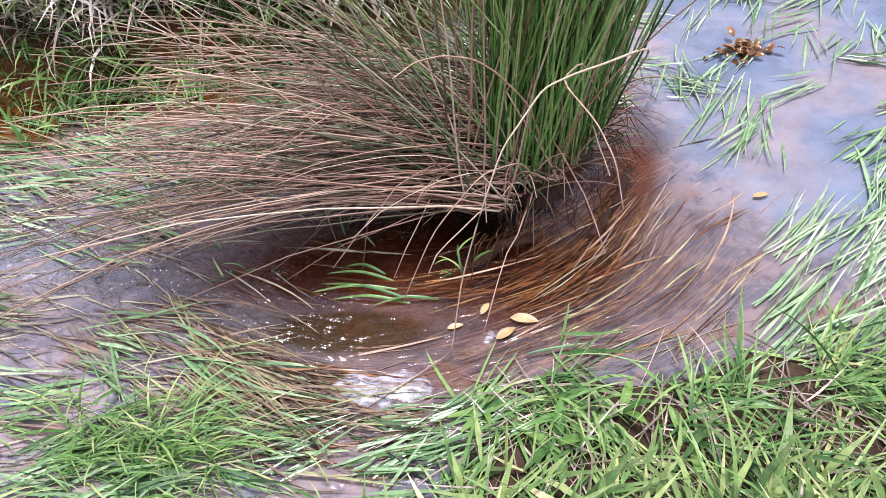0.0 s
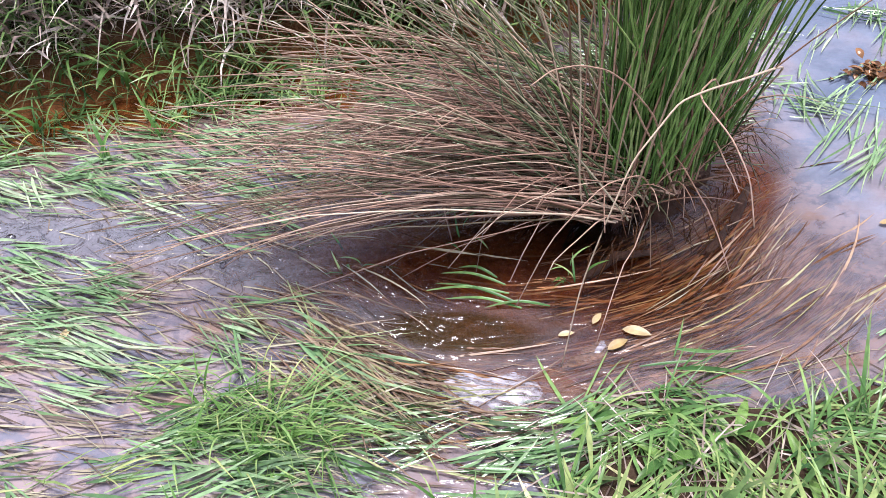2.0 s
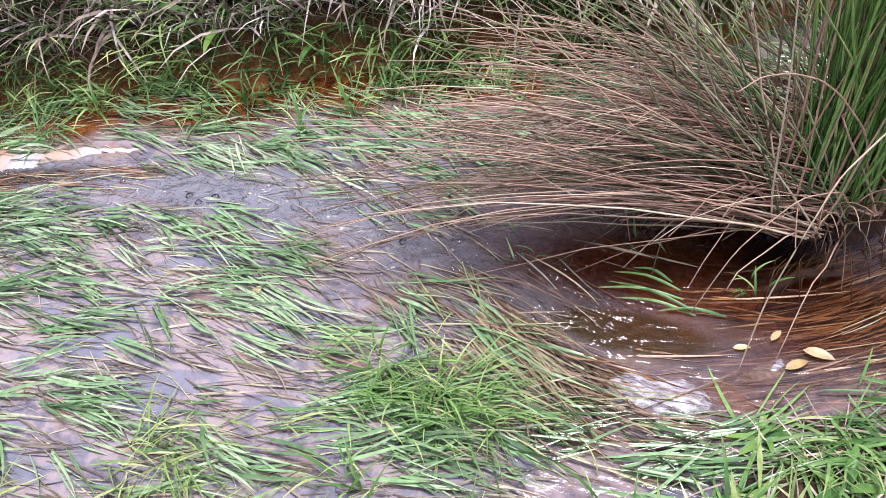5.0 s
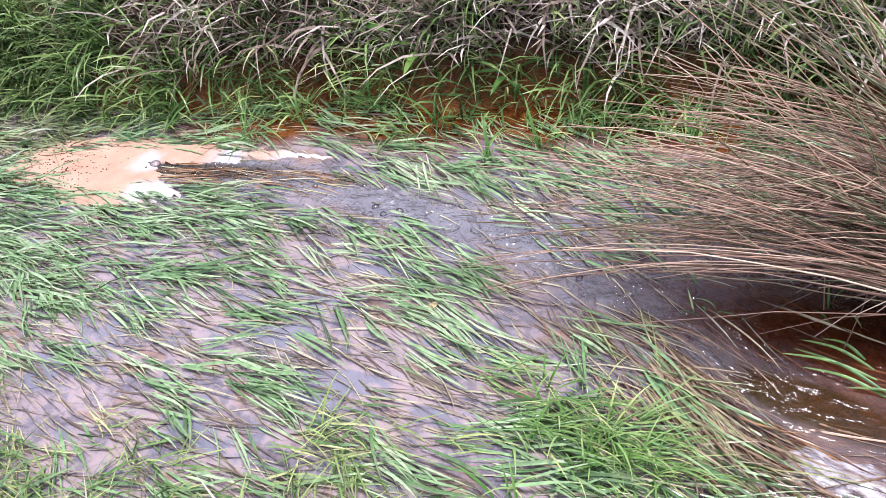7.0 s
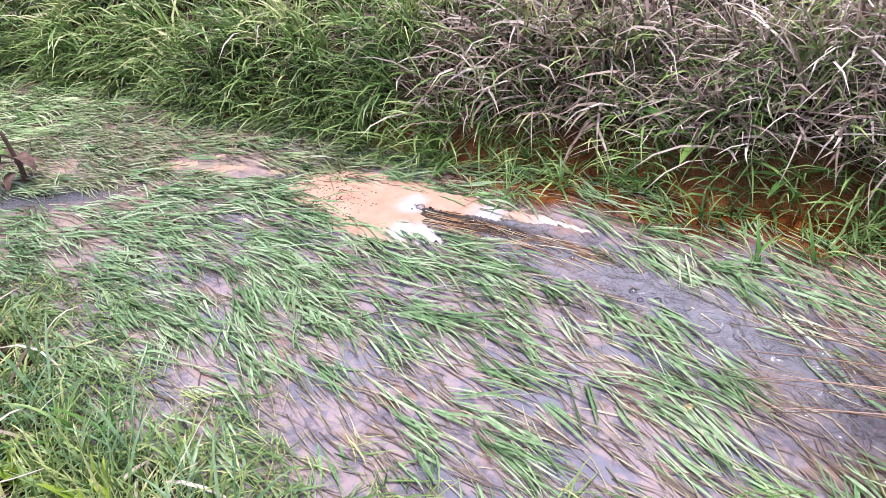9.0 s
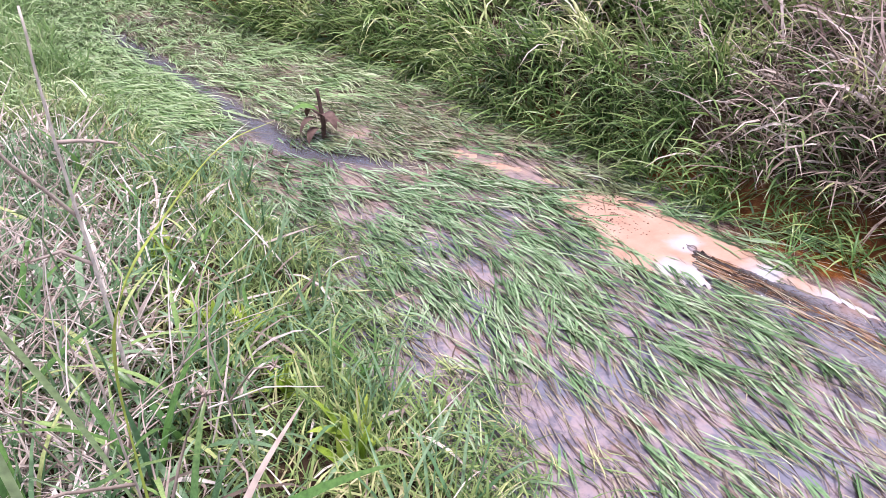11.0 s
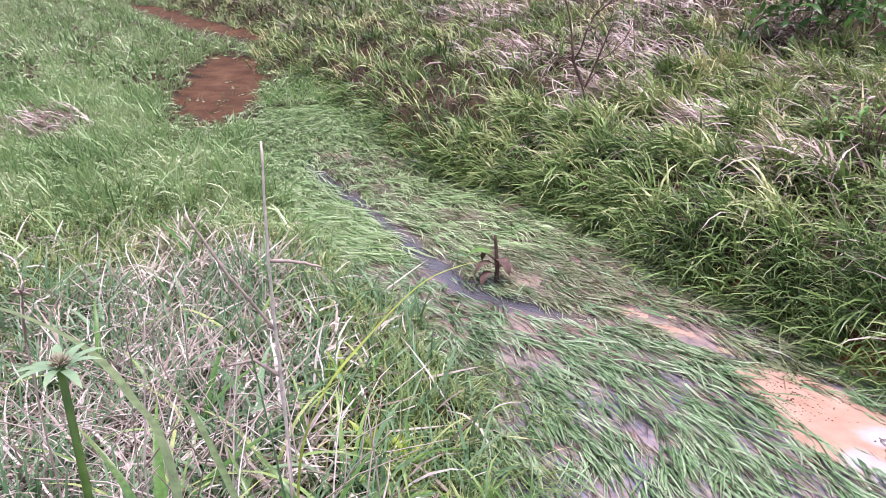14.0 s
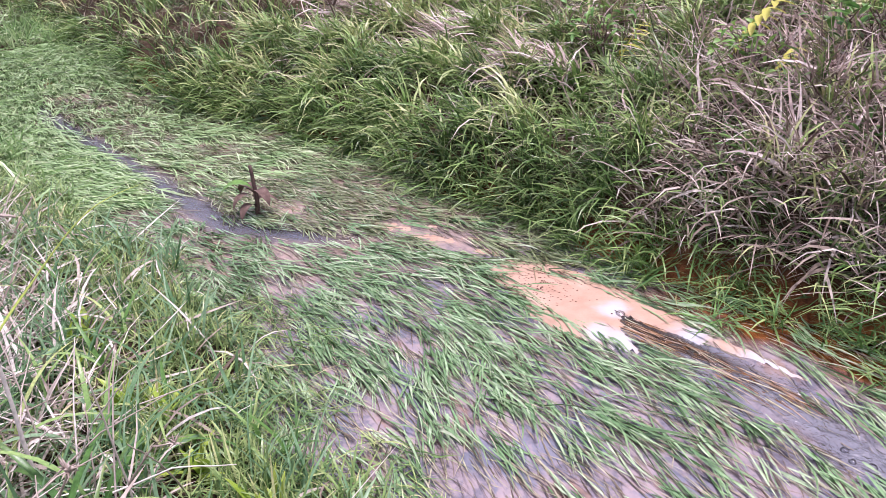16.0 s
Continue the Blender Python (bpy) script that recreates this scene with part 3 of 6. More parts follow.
# ---- grass ----
def blade_mesh(name, root, az, length, width, pitch, bend, mat, segs=5, tone=None, curl=0.25, floor=None, fold=0.25, wide=0.35):
    """One mesh of many blades: folded strips that leave the root at an angle and bend over as they grow."""
    n = len(root)
    k = np.arange(segs + 1) / segs
    pit = pitch[:, None] - bend[:, None] * k[None]
    azi = az[:, None] + (RNG.normal(0, curl, n))[:, None] * k[None] ** 1.5
    step = (length / segs)[:, None]
    d = np.stack([np.cos(pit) * np.cos(azi), np.cos(pit) * np.sin(azi), np.sin(pit)], -1) * step[..., None]
    mid = root[:, None] + np.concatenate([np.zeros((n, 1, 3)), np.cumsum(d[:, :-1], 1)], 1)
    if floor is not None:
        mid[..., 2] = np.maximum(mid[..., 2], floor(mid[..., 0], mid[..., 1]) + RNG.uniform(0.002, 0.016, n)[:, None])
    prof = np.minimum(1, wide + (1 - wide) * k / 0.3) * (1 - k ** 3.0)
    half = width[:, None] * 0.5 * prof[None]
    roll = RNG.normal(0, 0.55, n)[:, None]
    side = np.stack([-np.sin(azi) * np.cos(roll), np.cos(azi) * np.cos(roll), np.sin(roll) * np.ones_like(azi)], -1)
    lift = np.zeros_like(side)
    lift[..., 2] = fold * half
    a, c = mid - side * half[..., None] + lift, mid + side * half[..., None] + lift
    strip = (a, mid, c) if segs > 3 else (a, c)
    wd = len(strip)
    rows = np.stack(strip, 2)[:, :-1]
    verts = np.concatenate([rows.reshape(n, -1, 3), mid[:, -1:]], 1)
    per = wd * segs + 1
    quads, tris = [], []
    for e in range(wd - 1):
        for s in range(segs - 1):
            b0 = wd * s + e
            quads.append((b0, b0 + 1, b0 + wd + 1, b0 + wd))
        b0 = wd * (segs - 1) + e
        tris.append((b0, b0 + 1, per - 1))
    loops = np.array([i for f in quads + tris for i in f], np.int64)
    sizes = np.array([len(f) for f in quads + tris], np.int64)
    all_loops = (loops[None] + per * np.arange(n)[:, None]).ravel()
    all_sizes = np.tile(sizes, n)
    me = bpy.data.meshes.new(name)
    me.vertices.add(n * per)
    me.vertices.foreach_set("co", verts.astype(np.float32).ravel())
    me.loops.add(len(all_loops))
    me.loops.foreach_set("vertex_index", all_loops.astype(np.int32))
    me.polygons.add(len(all_sizes))
    me.polygons.foreach_set("loop_start", np.r_[0, np.cumsum(all_sizes)[:-1]].astype(np.int32))
    me.polygons.foreach_set("use_smooth", np.ones(len(all_sizes), bool))
    me.update(calc_edges=True)
    me.materials.append(mat)
    tone = RNG.beta(1.3, 1.3, n) if tone is None else tone
    kk = np.r_[np.repeat(k[:-1], wd), 1.0]
    for key, vals in (("tone", np.repeat(tone, per)), ("along", np.tile(kk, n))):
        at = me.attributes.new(key, "FLOAT", "POINT")
        at.data.foreach_set("value", vals.astype(np.float32))
    return me


def scatter(count, x0, x1, y0, y1, keep):
    """Points strewn over a rectangle, thinned by a chance from 0 to 1."""
    x, y = RNG.uniform(x0, x1, count), RNG.uniform(y0, y1, count)
    ok = RNG.uniform(0, 1, count) < keep(x, y)
    return x[ok], y[ok]


def tuft_tones(n, each, x=None, y=None, clump=0.2):
    """A tone for each tuft, with a little of its own for each blade, and drifts from clump to clump."""
    t = np.repeat(RNG.beta(0.85, 0.85, n // each + 1), each)[:n] * 0.55 + RNG.beta(0.9, 0.9, n) * 0.45
    if x is not None:
        t = t + clump * wobble(x, y, 3.1)
    return np.clip(t, 0, 1)


def tuft_turns(n, each, tuft, blade):
    """Blades of a tuft share a lean."""
    return np.repeat(RNG.normal(0, tuft, n // each + 1), each)[:n] + RNG.normal(0, blade, n)


def tuft_sizes(n, each, low, high):
    """Each tuft has its own vigour."""
    return np.repeat(RNG.uniform(low, high, n // each + 1), each)[:n]


def clumpy(x, y, f=6.0, low=0.0):
    """Thick and thin growth, so that dark gaps stay between the clumps."""
    return np.clip(0.6 + 0.9 * wobble(x + 0.13 * wobble(y, x, 3), y, f), low, 1)


def tufted(x, y, spread=0.03, each=5):
    """Blades grow in small tufts about each point."""
    x, y = np.repeat(x, each), np.repeat(y, each)
    return x + RNG.normal(0, spread, len(x)), y + RNG.normal(0, spread, len(y))


def grass(name, x, y, label, mat, length, width, pitch, bend, az, segs=5, sink=0.01, floor=True, curl=0.25, tone=None, root_z=None, category="grass", scale=1.0, broad=1.0):
    n = len(x)
    z = height(x, y) - sink if root_z is None else root_z
    u = lambda r: RNG.uniform(r[0], r[1], n)  # noqa: E731
    fl = None
    if floor:
        fl = lambda a, b: np.maximum(height(a, b), rise(a))  # noqa: E731
    me = blade_mesh(name, np.stack([x, y, z], -1), az, u(length) * scale, u(width) * broad, np.radians(u(pitch)), np.radians(u(bend)), mat, segs, tone, curl, fl)
    return tagged(new(name, me), label, category, kind="stuff")


def inside(x, y):
    """How far a place lies inside the flooded strip."""
    return np.minimum(y - left_edge(x), right_edge(x) - y)


def open_water(x, y):
    """Where the current keeps the surface free of grass: 1 is bare."""
    ch = channel_distance(x, y)
    bare = np.exp(-(ch / np.where(x > -2.5, 0.085, 0.085)) ** 4) * np.where((x > -3.65) & (x < -2.5), 0.1, 1)
    pool = ((x - 0.65) / 0.24) ** 2 + ((y - 1.63) / 0.33) ** 2 < 1
    rush = ((x + 0.14) / 0.6) ** 2 + ((y - 1.42) / 0.27) ** 2 < 1
    foam = (((x + 2.52) / 0.47) ** 2 + ((y - 1.23 - 0.3 * (x + 2.52)) / 0.125) ** 2 < 1) | (((x + 2.05) / 0.34) ** 2 + ((y - 1.445 - 0.27 * (x + 2.05)) / 0.05) ** 2 < 1) | (((x + 3.42) / 0.34) ** 2 + ((y - 0.98 - 0.5 * (x + 3.42)) / 0.08) ** 2 < 1)
    stream = (x > -0.45) & (x < 0.55 + 0.5 * (y - 1.2)) & (y > 0.96) & (y < 1.7)
    reach = (x > 0.3) & (y > 1.7)
    mud = muddy(x, y)
    ooze = (x > -2.4) & (x < -0.7) & (y > right_edge(x) - 0.27)
    return np.maximum.reduce([bare, pool * 1.0, rush * 1.0, foam * 1.0, stream * 0.97, reach * 0.9, mud * 0.97, ooze * 0.55])


def patchy(x, y):
    thin = 0.55 * np.exp(-(((x + 1.75) / 0.6) ** 2 + ((y - 0.35) / 0.3) ** 2))
    lush = 0.16 * np.clip((-1.9 - x) / 0.5, 0, 1) * np.clip((1.25 - y) / 0.2, 0, 1) + 0.25 * np.exp(-((y - right_edge(x) + 0.32) / 0.1) ** 2)
    return np.clip(0.5 - thin + lush + 0.55 * wobble(x * 0.8, y * 1.6, 4.2) + 0.45 * wobble(x * 0.7 + 3, y * 1.5, 10.3), 0.1, 1)


def build_flooded_grass():
    # Long wet blades lying on the water, combed downstream.
    x, y = scatter(13000, -4.6, 1.6, -0.5, 2.6, lambda a, b: (inside(a, b) > -0.02) * (1 - open_water(a, b)) * patchy(a, b) * np.where((a > -1.9) & (a < 0.2), 0.46, 0.66) * np.where((a < -2.9) & (b > piecewise(CHANNEL, a) + 0.12), 0.4, 1))
    x, y = tufted(x, y, 0.022, 7)
    az = flow(x, y) + tuft_turns(len(x), 7, 0.26, 0.1)
    grass("flooded_grass", x, y, "long wet green grass combed flat by the stream", mat_wet, (0.06, 0.23), (0.0034, 0.0098), (4, 34), (18, 65), az, root_z=rise(x) - 0.012, tone=np.clip((tuft_tones(len(x), 7) + 0.05) * np.where(x > -1.0, 0.75, 0.86), 0, 1))
    x, y = scatter(11000, -9, -4.6, -2.4, 1.4, lambda a, b: (inside(a, b) > -0.05) * (1 - open_water(a, b)) * (1 - 0.8 * before_mud(a, b)) * np.where((b < piecewise(CHANNEL, a) - 0.05) | (a < -7.4), np.clip(patchy(a, b) + 0.15, 0, 1), 0.22 * patchy(a, b) + 0.02))
    x, y = tufted(x, y, 0.035, 9)
    az = flow(x, y) + tuft_turns(len(x), 9, 0.22, 0.1)
    grass("flooded_grass", x, y, "wet green grass matted down in the upstream shallows", mat_far, (0.12, 0.32), (0.006, 0.012), (5, 26), (15, 50), az, segs=3, root_z=height(x, y) * (x < -7.6) + (rise(x) - 0.012) * (x >= -7.6), tone=np.clip(tuft_tones(len(x), 9) * 0.8 + 0.16, 0, 1))

    # Thin olive growth lying over the silt beyond the channel.
    x, y = scatter(5600, -7.6, -2.9, -0.8, 1.6, lambda a, b: (inside(a, b) > 0.03) * (b > piecewise(CHANNEL, a) + 0.1) * (1 - open_water(a, b)) * clumpy(a, b, 5, 0.12))
    x, y = tufted(x, y, 0.03, 7)
    az = flow(x, y) + tuft_turns(len(x), 7, 0.3, 0.15)
    grass("flooded_grass", x, y, "thin olive and tan grass lying over the upstream silt", mat_olive, (0.06, 0.22), (0.004, 0.009), (2, 22), (8, 40), az, segs=3, root_z=rise(x) - 0.004, tone=tuft_tones(len(x), 7))

    # Pale strands trailing across the pool.
    x, y = scatter(420, 0.6, 1.7, 1.15, 1.9, lambda a, b: np.exp(-((b - 1.36 - 0.45 * (a - 0.9)) / 0.13) ** 2) * clumpy(a, b, 8, 0.1))
    x, y = tufted(x, y, 0.02, 5)
    az = 0.75 + RNG.normal(0, 0.18, len(x))
    grass("flooded_grass", x, y, "pale green grass strands trailing across the pool", mat_wet, (0.08, 0.26), (0.003, 0.007), (3, 20), (10, 40), az, root_z=rise(x) - 0.006, tone=np.clip(tuft_tones(len(x), 5) * 0.6 + 0.4, 0, 1))

    x, y = scatter(85, 0.5, 1.5, 1.75, 2.5, lambda a, b: (inside(a, b) > 0.05) * clumpy(a, b, 5, 0.03))
    x, y = tufted(x, y, 0.025, 7)
    az = -2.1 + tuft_turns(len(x), 7, 0.3, 0.15)
    grass("flooded_grass", x, y, "pale green grass strands drifting over the pool", mat_wet, (0.08, 0.26), (0.0035, 0.008), (2, 14), (8, 30), az, root_z=rise(x) - 0.005, tone=np.clip(tuft_tones(len(x), 7) * 0.6 + 0.25, 0, 1))
    # Drowned, rust-stained strands that trail in the faster water.
    def fast(a, b):
        hole = (((a + 0.38) / 0.2) ** 2 + ((b - 1.2) / 0.11) ** 2 > 1) & (((a + 0.25) / 0.2) ** 2 + ((b - 1.155) / 0.06) ** 2 > 1)
        froth = ((a + 0.22) / 0.15) ** 2 + ((b - 1.01) / 0.065) ** 2 > 1
        pool = (a < 0.5) & ((a < 0.28) | (b < 1.45) | (RNG.uniform(0, 1, np.shape(a)) < 0.3))
        hollow = (a > 0.0) | (b < 1.23 + 0.1 * np.sin(30 * a))
        return (inside(a, b) > 0) * np.clip(1.2 - channel_distance(a, b) / 0.3, 0.03, 1) * hole * pool * froth * np.where(hollow, 1, 0.06)
    x, y = scatter(5200, -0.6, 0.75, 0.85, 1.75, fast)
    az = flow(x, y) + RNG.normal(0, 0.1, len(x))
    grass("drowned_grass", x, y, "rust-brown drowned grass strands trailing in the current", mat_sunken, (0.1, 0.32), (0.003, 0.007), (-2, 2), (-3, 3), az, segs=6, root_z=rise(x) - RNG.uniform(0.001, 0.022, len(x)), floor=False, curl=0.35, tone=RNG.beta(1.0, 0.9, len(x)))
    # Strands that break the surface in locks: ochre, dark and bleached.
    x, y = scatter(230, -0.4, 0.7, 0.9, 1.7, lambda a, b: fast(a, b) * clumpy(a, b, 9, 0.1))
    x, y = tufted(x, y, 0.016, 8)
    az = flow(x, y) + tuft_turns(len(x), 8, 0.08, 0.06)
    grass("drowned_grass", x, y, "ochre and bleached grass strands streaming at the surface", mat_streamer, (0.12, 0.34), (0.002, 0.0045), (-1, 2), (0, 3), az, segs=6, root_z=rise(x) + RNG.uniform(-0.008, 0.002, len(x)), floor=False, curl=0.3, tone=tuft_tones(len(x), 8))
    x, y = scatter(32000, -7.4, -0.4, -0.9, 1.9, lambda a, b: (inside(a, b) > 0.02) * (1 - 0.9 * open_water(a, b)))
    az = flow(x, y) + RNG.normal(0, 0.25, len(x))
    grass("drowned_grass", x, y, "pale straw-coloured grass lying in the shallows", mat_pale, (0.05, 0.2), (0.002, 0.006), (0, 10), (0, 15), az, segs=3, root_z=rise(x) + RNG.uniform(-0.006, 0.003, len(x)), floor=False, tone=RNG.beta(0.8, 0.9, len(x)))
    # Ochre strands in the dark tongue of water below the foam.
    x, y = scatter(850, -2.42, -1.8, 1.16, 1.5, lambda a, b: np.abs(b - 1.27 - 0.26 * (a + 2.3)) < 0.055)
    az = flow(x, y) + RNG.normal(0.12, 0.12, len(x))
    grass("drowned_grass", x, y, "ochre grass strands trailing below the foam", mat_sunken, (0.08, 0.22), (0.002, 0.005), (-2, 5), (-4, 6), az, segs=4, root_z=rise(x) - RNG.uniform(-0.005, 0.01, len(x)), floor=False, tone=RNG.beta(1.2, 1.0, len(x)))
    # Bright tufts that stand in the ooze under the far bank.
    x, y = scatter(900, -2.9, -0.6, 1.4, 2.3, lambda a, b: np.exp(-((inside(a, b) - 0.1) / 0.13) ** 2) * clumpy(a, b, 7, 0.1) * (1 - open_water(a, b)))
    x, y = tufted(x, y, 0.022, 9)
    az = tuft_turns(len(x), 9, 1.2, 0.6)
    grass("flooded_grass", x, y, "bright green grass tufts standing in orange ooze", mat_lush, (0.07, 0.2), (0.003, 0.008), (15, 75), (30, 100), az, segs=4, root_z=rise(x) - 0.01, tone=np.clip(tuft_tones(len(x), 9) * 0.8 + 0.2, 0, 1), scale=tuft_sizes(len(x), 9, 0.7, 1.4))
    # Brown combed blades at the lip where the flood drops into the bend.
    x, y = scatter(1150, -0.95, -0.2, 0.8, 1.25, lambda a, b: np.exp(-(((a + 0.52) / 0.2) ** 2 + ((b - 1.03 + 0.5 * (a + 0.5)) / 0.09) ** 2)) * clumpy(a, b, 11, 0.2))
    x, y = tufted(x, y, 0.014, 3)
    az = np.radians(-28 + 45 * np.clip((x + 0.45) / 0.25, 0, 1)) + tuft_turns(len(x), 3, 0.2, 0.1)
    grass("drowned_grass", x, y, "brown and yellow-green grass bent over the lip of the flood", mat_lip, (0.07, 0.24), (0.0025, 0.0055), (4, 24), (15, 45), az, root_z=rise(x) - 0.008, tone=np.clip(tuft_tones(len(x), 3) * 0.9, 0, 1))
    # The fine green tuft that stands in the shallows above the bend.
    x, y = scatter(110, -0.95, -0.35, 0.68, 1.05, lambda a, b: np.exp(-(((a + 0.66) / 0.16) ** 2 + ((b - 0.88) / 0.09) ** 2)))
    x, y = tufted(x, y, 0.016, 14)
    az = flow(x, y) - 0.15 + tuft_turns(len(x), 14, 0.45, 0.25)
    grass("flooded_grass", x, y, "fine green grass tuft rooted above the bend", mat_lush, (0.06, 0.19), (0.0022, 0.0055), (10, 60), (25, 85), az, root_z=rise(x) - 0.008, tone=np.clip(tuft_tones(len(x), 14) * 0.75 + 0.2, 0, 1))
    # Thin standing grass over the flooded edge of the meadow.
    x, y = scatter(3600, -3.3, -0.7, -0.2, 0.85, lambda a, b: np.clip(1.0 - inside(a, b) / (0.36 + 0.1 * wobble(a, b, 4)), 0, 1) * (inside(a, b) > 0) * clumpy(a, b, 7, 0.15) * (a < -0.9 + 0.3 * wobble(a, b, 5)))
    x, y = tufted(x, y, 0.02, 5)
    az = flow(x, y) + tuft_turns(len(x), 5, 0.5, 0.35)
    grass("flooded_grass", x, y, "thin green and straw-coloured grass standing in the flood", mat_meadow, (0.06, 0.2), (0.0025, 0.006), (15, 65), (25, 80), az, segs=4, root_z=rise(x) - 0.01, tone=tuft_tones(len(x), 5, x, y))


def build_bank_grass():
    # The steep far bank: long arching blades, mixed with dead straw.
    def right(a, b):
        d = b - right_edge(a)
        return (d > -0.03) * np.clip(1.1 - d / 3.2, 0.25, 1)

    def heap(a, b):
        return np.exp(-((a + 2.5) / 1.3) ** 2) * np.clip((b - right_edge(a) - 0.15) / 0.3, 0, 1)

    def dead(a, b):
        return np.clip(0.75 * heap(a, b) + 0.42 + 0.9 * wobble(a, b, 1.9) + 0.5 * np.clip(a + 2.8, -2, 1.3) + 0.35 * np.clip(b - right_edge(a) - 0.3, -0.6, 1) * (a > -4), 0.05, 1)
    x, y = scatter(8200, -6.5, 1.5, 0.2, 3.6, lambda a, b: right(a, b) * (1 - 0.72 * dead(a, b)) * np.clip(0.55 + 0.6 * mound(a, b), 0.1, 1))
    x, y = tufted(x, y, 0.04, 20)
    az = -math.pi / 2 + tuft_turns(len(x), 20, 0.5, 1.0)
    # Tone drops towards the foot: lusher blades, with the bank's shade put into colour.
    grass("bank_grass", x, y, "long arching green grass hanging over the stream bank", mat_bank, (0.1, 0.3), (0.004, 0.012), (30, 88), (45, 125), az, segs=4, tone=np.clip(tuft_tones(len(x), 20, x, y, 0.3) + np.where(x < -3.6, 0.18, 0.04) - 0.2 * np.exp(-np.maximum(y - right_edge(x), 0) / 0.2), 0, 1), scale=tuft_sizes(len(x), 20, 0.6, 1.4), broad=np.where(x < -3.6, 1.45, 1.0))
    # Short undergrowth that hides the soil, coloured dark for the shaded gaps.
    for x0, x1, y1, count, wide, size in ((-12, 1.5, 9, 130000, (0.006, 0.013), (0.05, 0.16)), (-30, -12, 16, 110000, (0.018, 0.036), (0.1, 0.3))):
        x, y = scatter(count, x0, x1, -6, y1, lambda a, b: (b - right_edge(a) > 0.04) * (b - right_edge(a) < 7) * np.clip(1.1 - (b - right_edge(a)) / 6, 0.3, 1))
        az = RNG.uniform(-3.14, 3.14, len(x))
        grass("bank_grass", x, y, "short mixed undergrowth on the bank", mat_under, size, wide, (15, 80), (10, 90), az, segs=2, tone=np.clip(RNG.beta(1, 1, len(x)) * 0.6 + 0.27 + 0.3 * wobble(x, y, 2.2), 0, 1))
    x, y = scatter(26000, -11, -2.3, -1.2, 2.1, lambda a, b: np.exp(-((b - right_edge(a) - 0.08) / 0.08) ** 2) * clumpy(a, b, 5, 0.15))
    x, y = tufted(x, y, 0.025, 4)
    az = -math.pi / 2 + RNG.normal(0.45, 0.6, len(x))
    grass("bank_grass", x, y, "green grass fringe trailing into the water's edge", mat_bank, (0.1, 0.30), (0.005, 0.012), (10, 60), (30, 90), az, tone=tuft_tones(len(x), 4))
    x, y = scatter(600, -1.9, 0.4, 1.9, 2.9, lambda a, b: (b - right_edge(a) > -0.02) * (b - right_edge(a) < 0.5))
    x, y = tufted(x, y, 0.03, 5)
    az = -math.pi / 2 + RNG.normal(0.1, 1.1, len(x))
    grass("bank_grass", x, y, "broad green grass blades on the bank behind the rushes", mat_bank, (0.12, 0.32), (0.005, 0.011), (30, 85), (40, 120), az, tone=tuft_tones(len(x), 5) * 0.75)
    x, y = scatter(14000, -2.9, 0.6, 1.6, 3.4, lambda a, b: np.clip((b - right_edge(a) - 0.06) / 0.1, 0, 1) * (b - right_edge(a) < 1.1) * clumpy(b, a, 8, 0.1))
    az = -math.pi / 2 + RNG.normal(0.2, 1.2, len(x))
    grass("dry_grass", x, y, "grey-tan dead stems and leaves hanging down the bank", mat_straw, (0.14, 0.4), (0.004, 0.014), (10, 80), (20, 120), az, segs=4, curl=0.5, tone=np.clip(RNG.beta(0.9, 1.1, len(x)) + np.where(x > -1.9, 0.15, -0.08), 0, 1))
    x, y = scatter(23000, -6.5, 1.5, 0.3, 3.6, lambda a, b: right(a, b) * (b - right_edge(a) > 0.08) * dead(a, b) * clumpy(b, a, 6, 0.03) * np.where((a < -2.1) & (b - right_edge(a) < 0.5), 0.45, 1))
    az = -math.pi / 2 + RNG.normal(0.3, 1.3, len(x))
    grass("dry_grass", x, y, "dead grey straw tangled through the bank grass", mat_straw, (0.14, 0.42), (0.004, 0.011), (15, 80), (10, 110), az, segs=4, curl=0.5, tone=np.clip(RNG.beta(1.1, 1.0, len(x)) + np.where((x < -1.9) & (x > -4.2), -0.15, 0.0), 0, 1))
    x, y = scatter(15000, -4.6, -1.4, 1.9, 4.2, lambda a, b: np.exp(-(((a + 2.9 + 0.5 * (b - 2.6)) / 0.85) ** 2 + ((b - 2.75) / 0.5) ** 2)) * clumpy(a, b, 7, 0.15))
    az = RNG.uniform(-3.14, 3.14, len(x))
    grass("dry_grass", x, y, "matted heap of pinkish-grey dead bracken and stems", mat_litter, (0.12, 0.4), (0.005, 0.016), (0, 70), (-20, 80), az, segs=4, curl=0.8, sink=-0.05, tone=np.clip(RNG.beta(1.1, 1.0, len(x)) - 0.05, 0, 1))
    x, y = scatter(11500, -26, -6.5, -6, 14, lambda a, b: (b - right_edge(a) > -0.1) * np.clip(1.2 - (b - right_edge(a)) / 9, 0.2, 1) * clumpy(a, b, 2.5, 0.45))
    x, y = tufted(x, y, 0.09, 14)
    az = -math.pi / 2 + tuft_turns(len(x), 14, 0.5, 1.1)
    grass("bank_grass", x, y, "tall rough grass on the rising ground upstream", mat_meadow, (0.12, 0.3), (0.01, 0.021), (35, 88), (30, 110), az, segs=3, tone=np.clip(tuft_tones(len(x), 14, x * 0.5, y * 0.5, 0.4) + 0.02, 0, 1), scale=tuft_sizes(len(x), 14, 0.6, 1.5))
    x, y = scatter(4700, -6.5, -1, 1.6, 9, lambda a, b: (b - right_edge(a) > 0.6) * np.clip(0.55 + 0.6 * mound(a, b), 0.12, 1) * (1 - 0.6 * heap(a, b)))
    x, y = tufted(x, y, 0.04, 20)
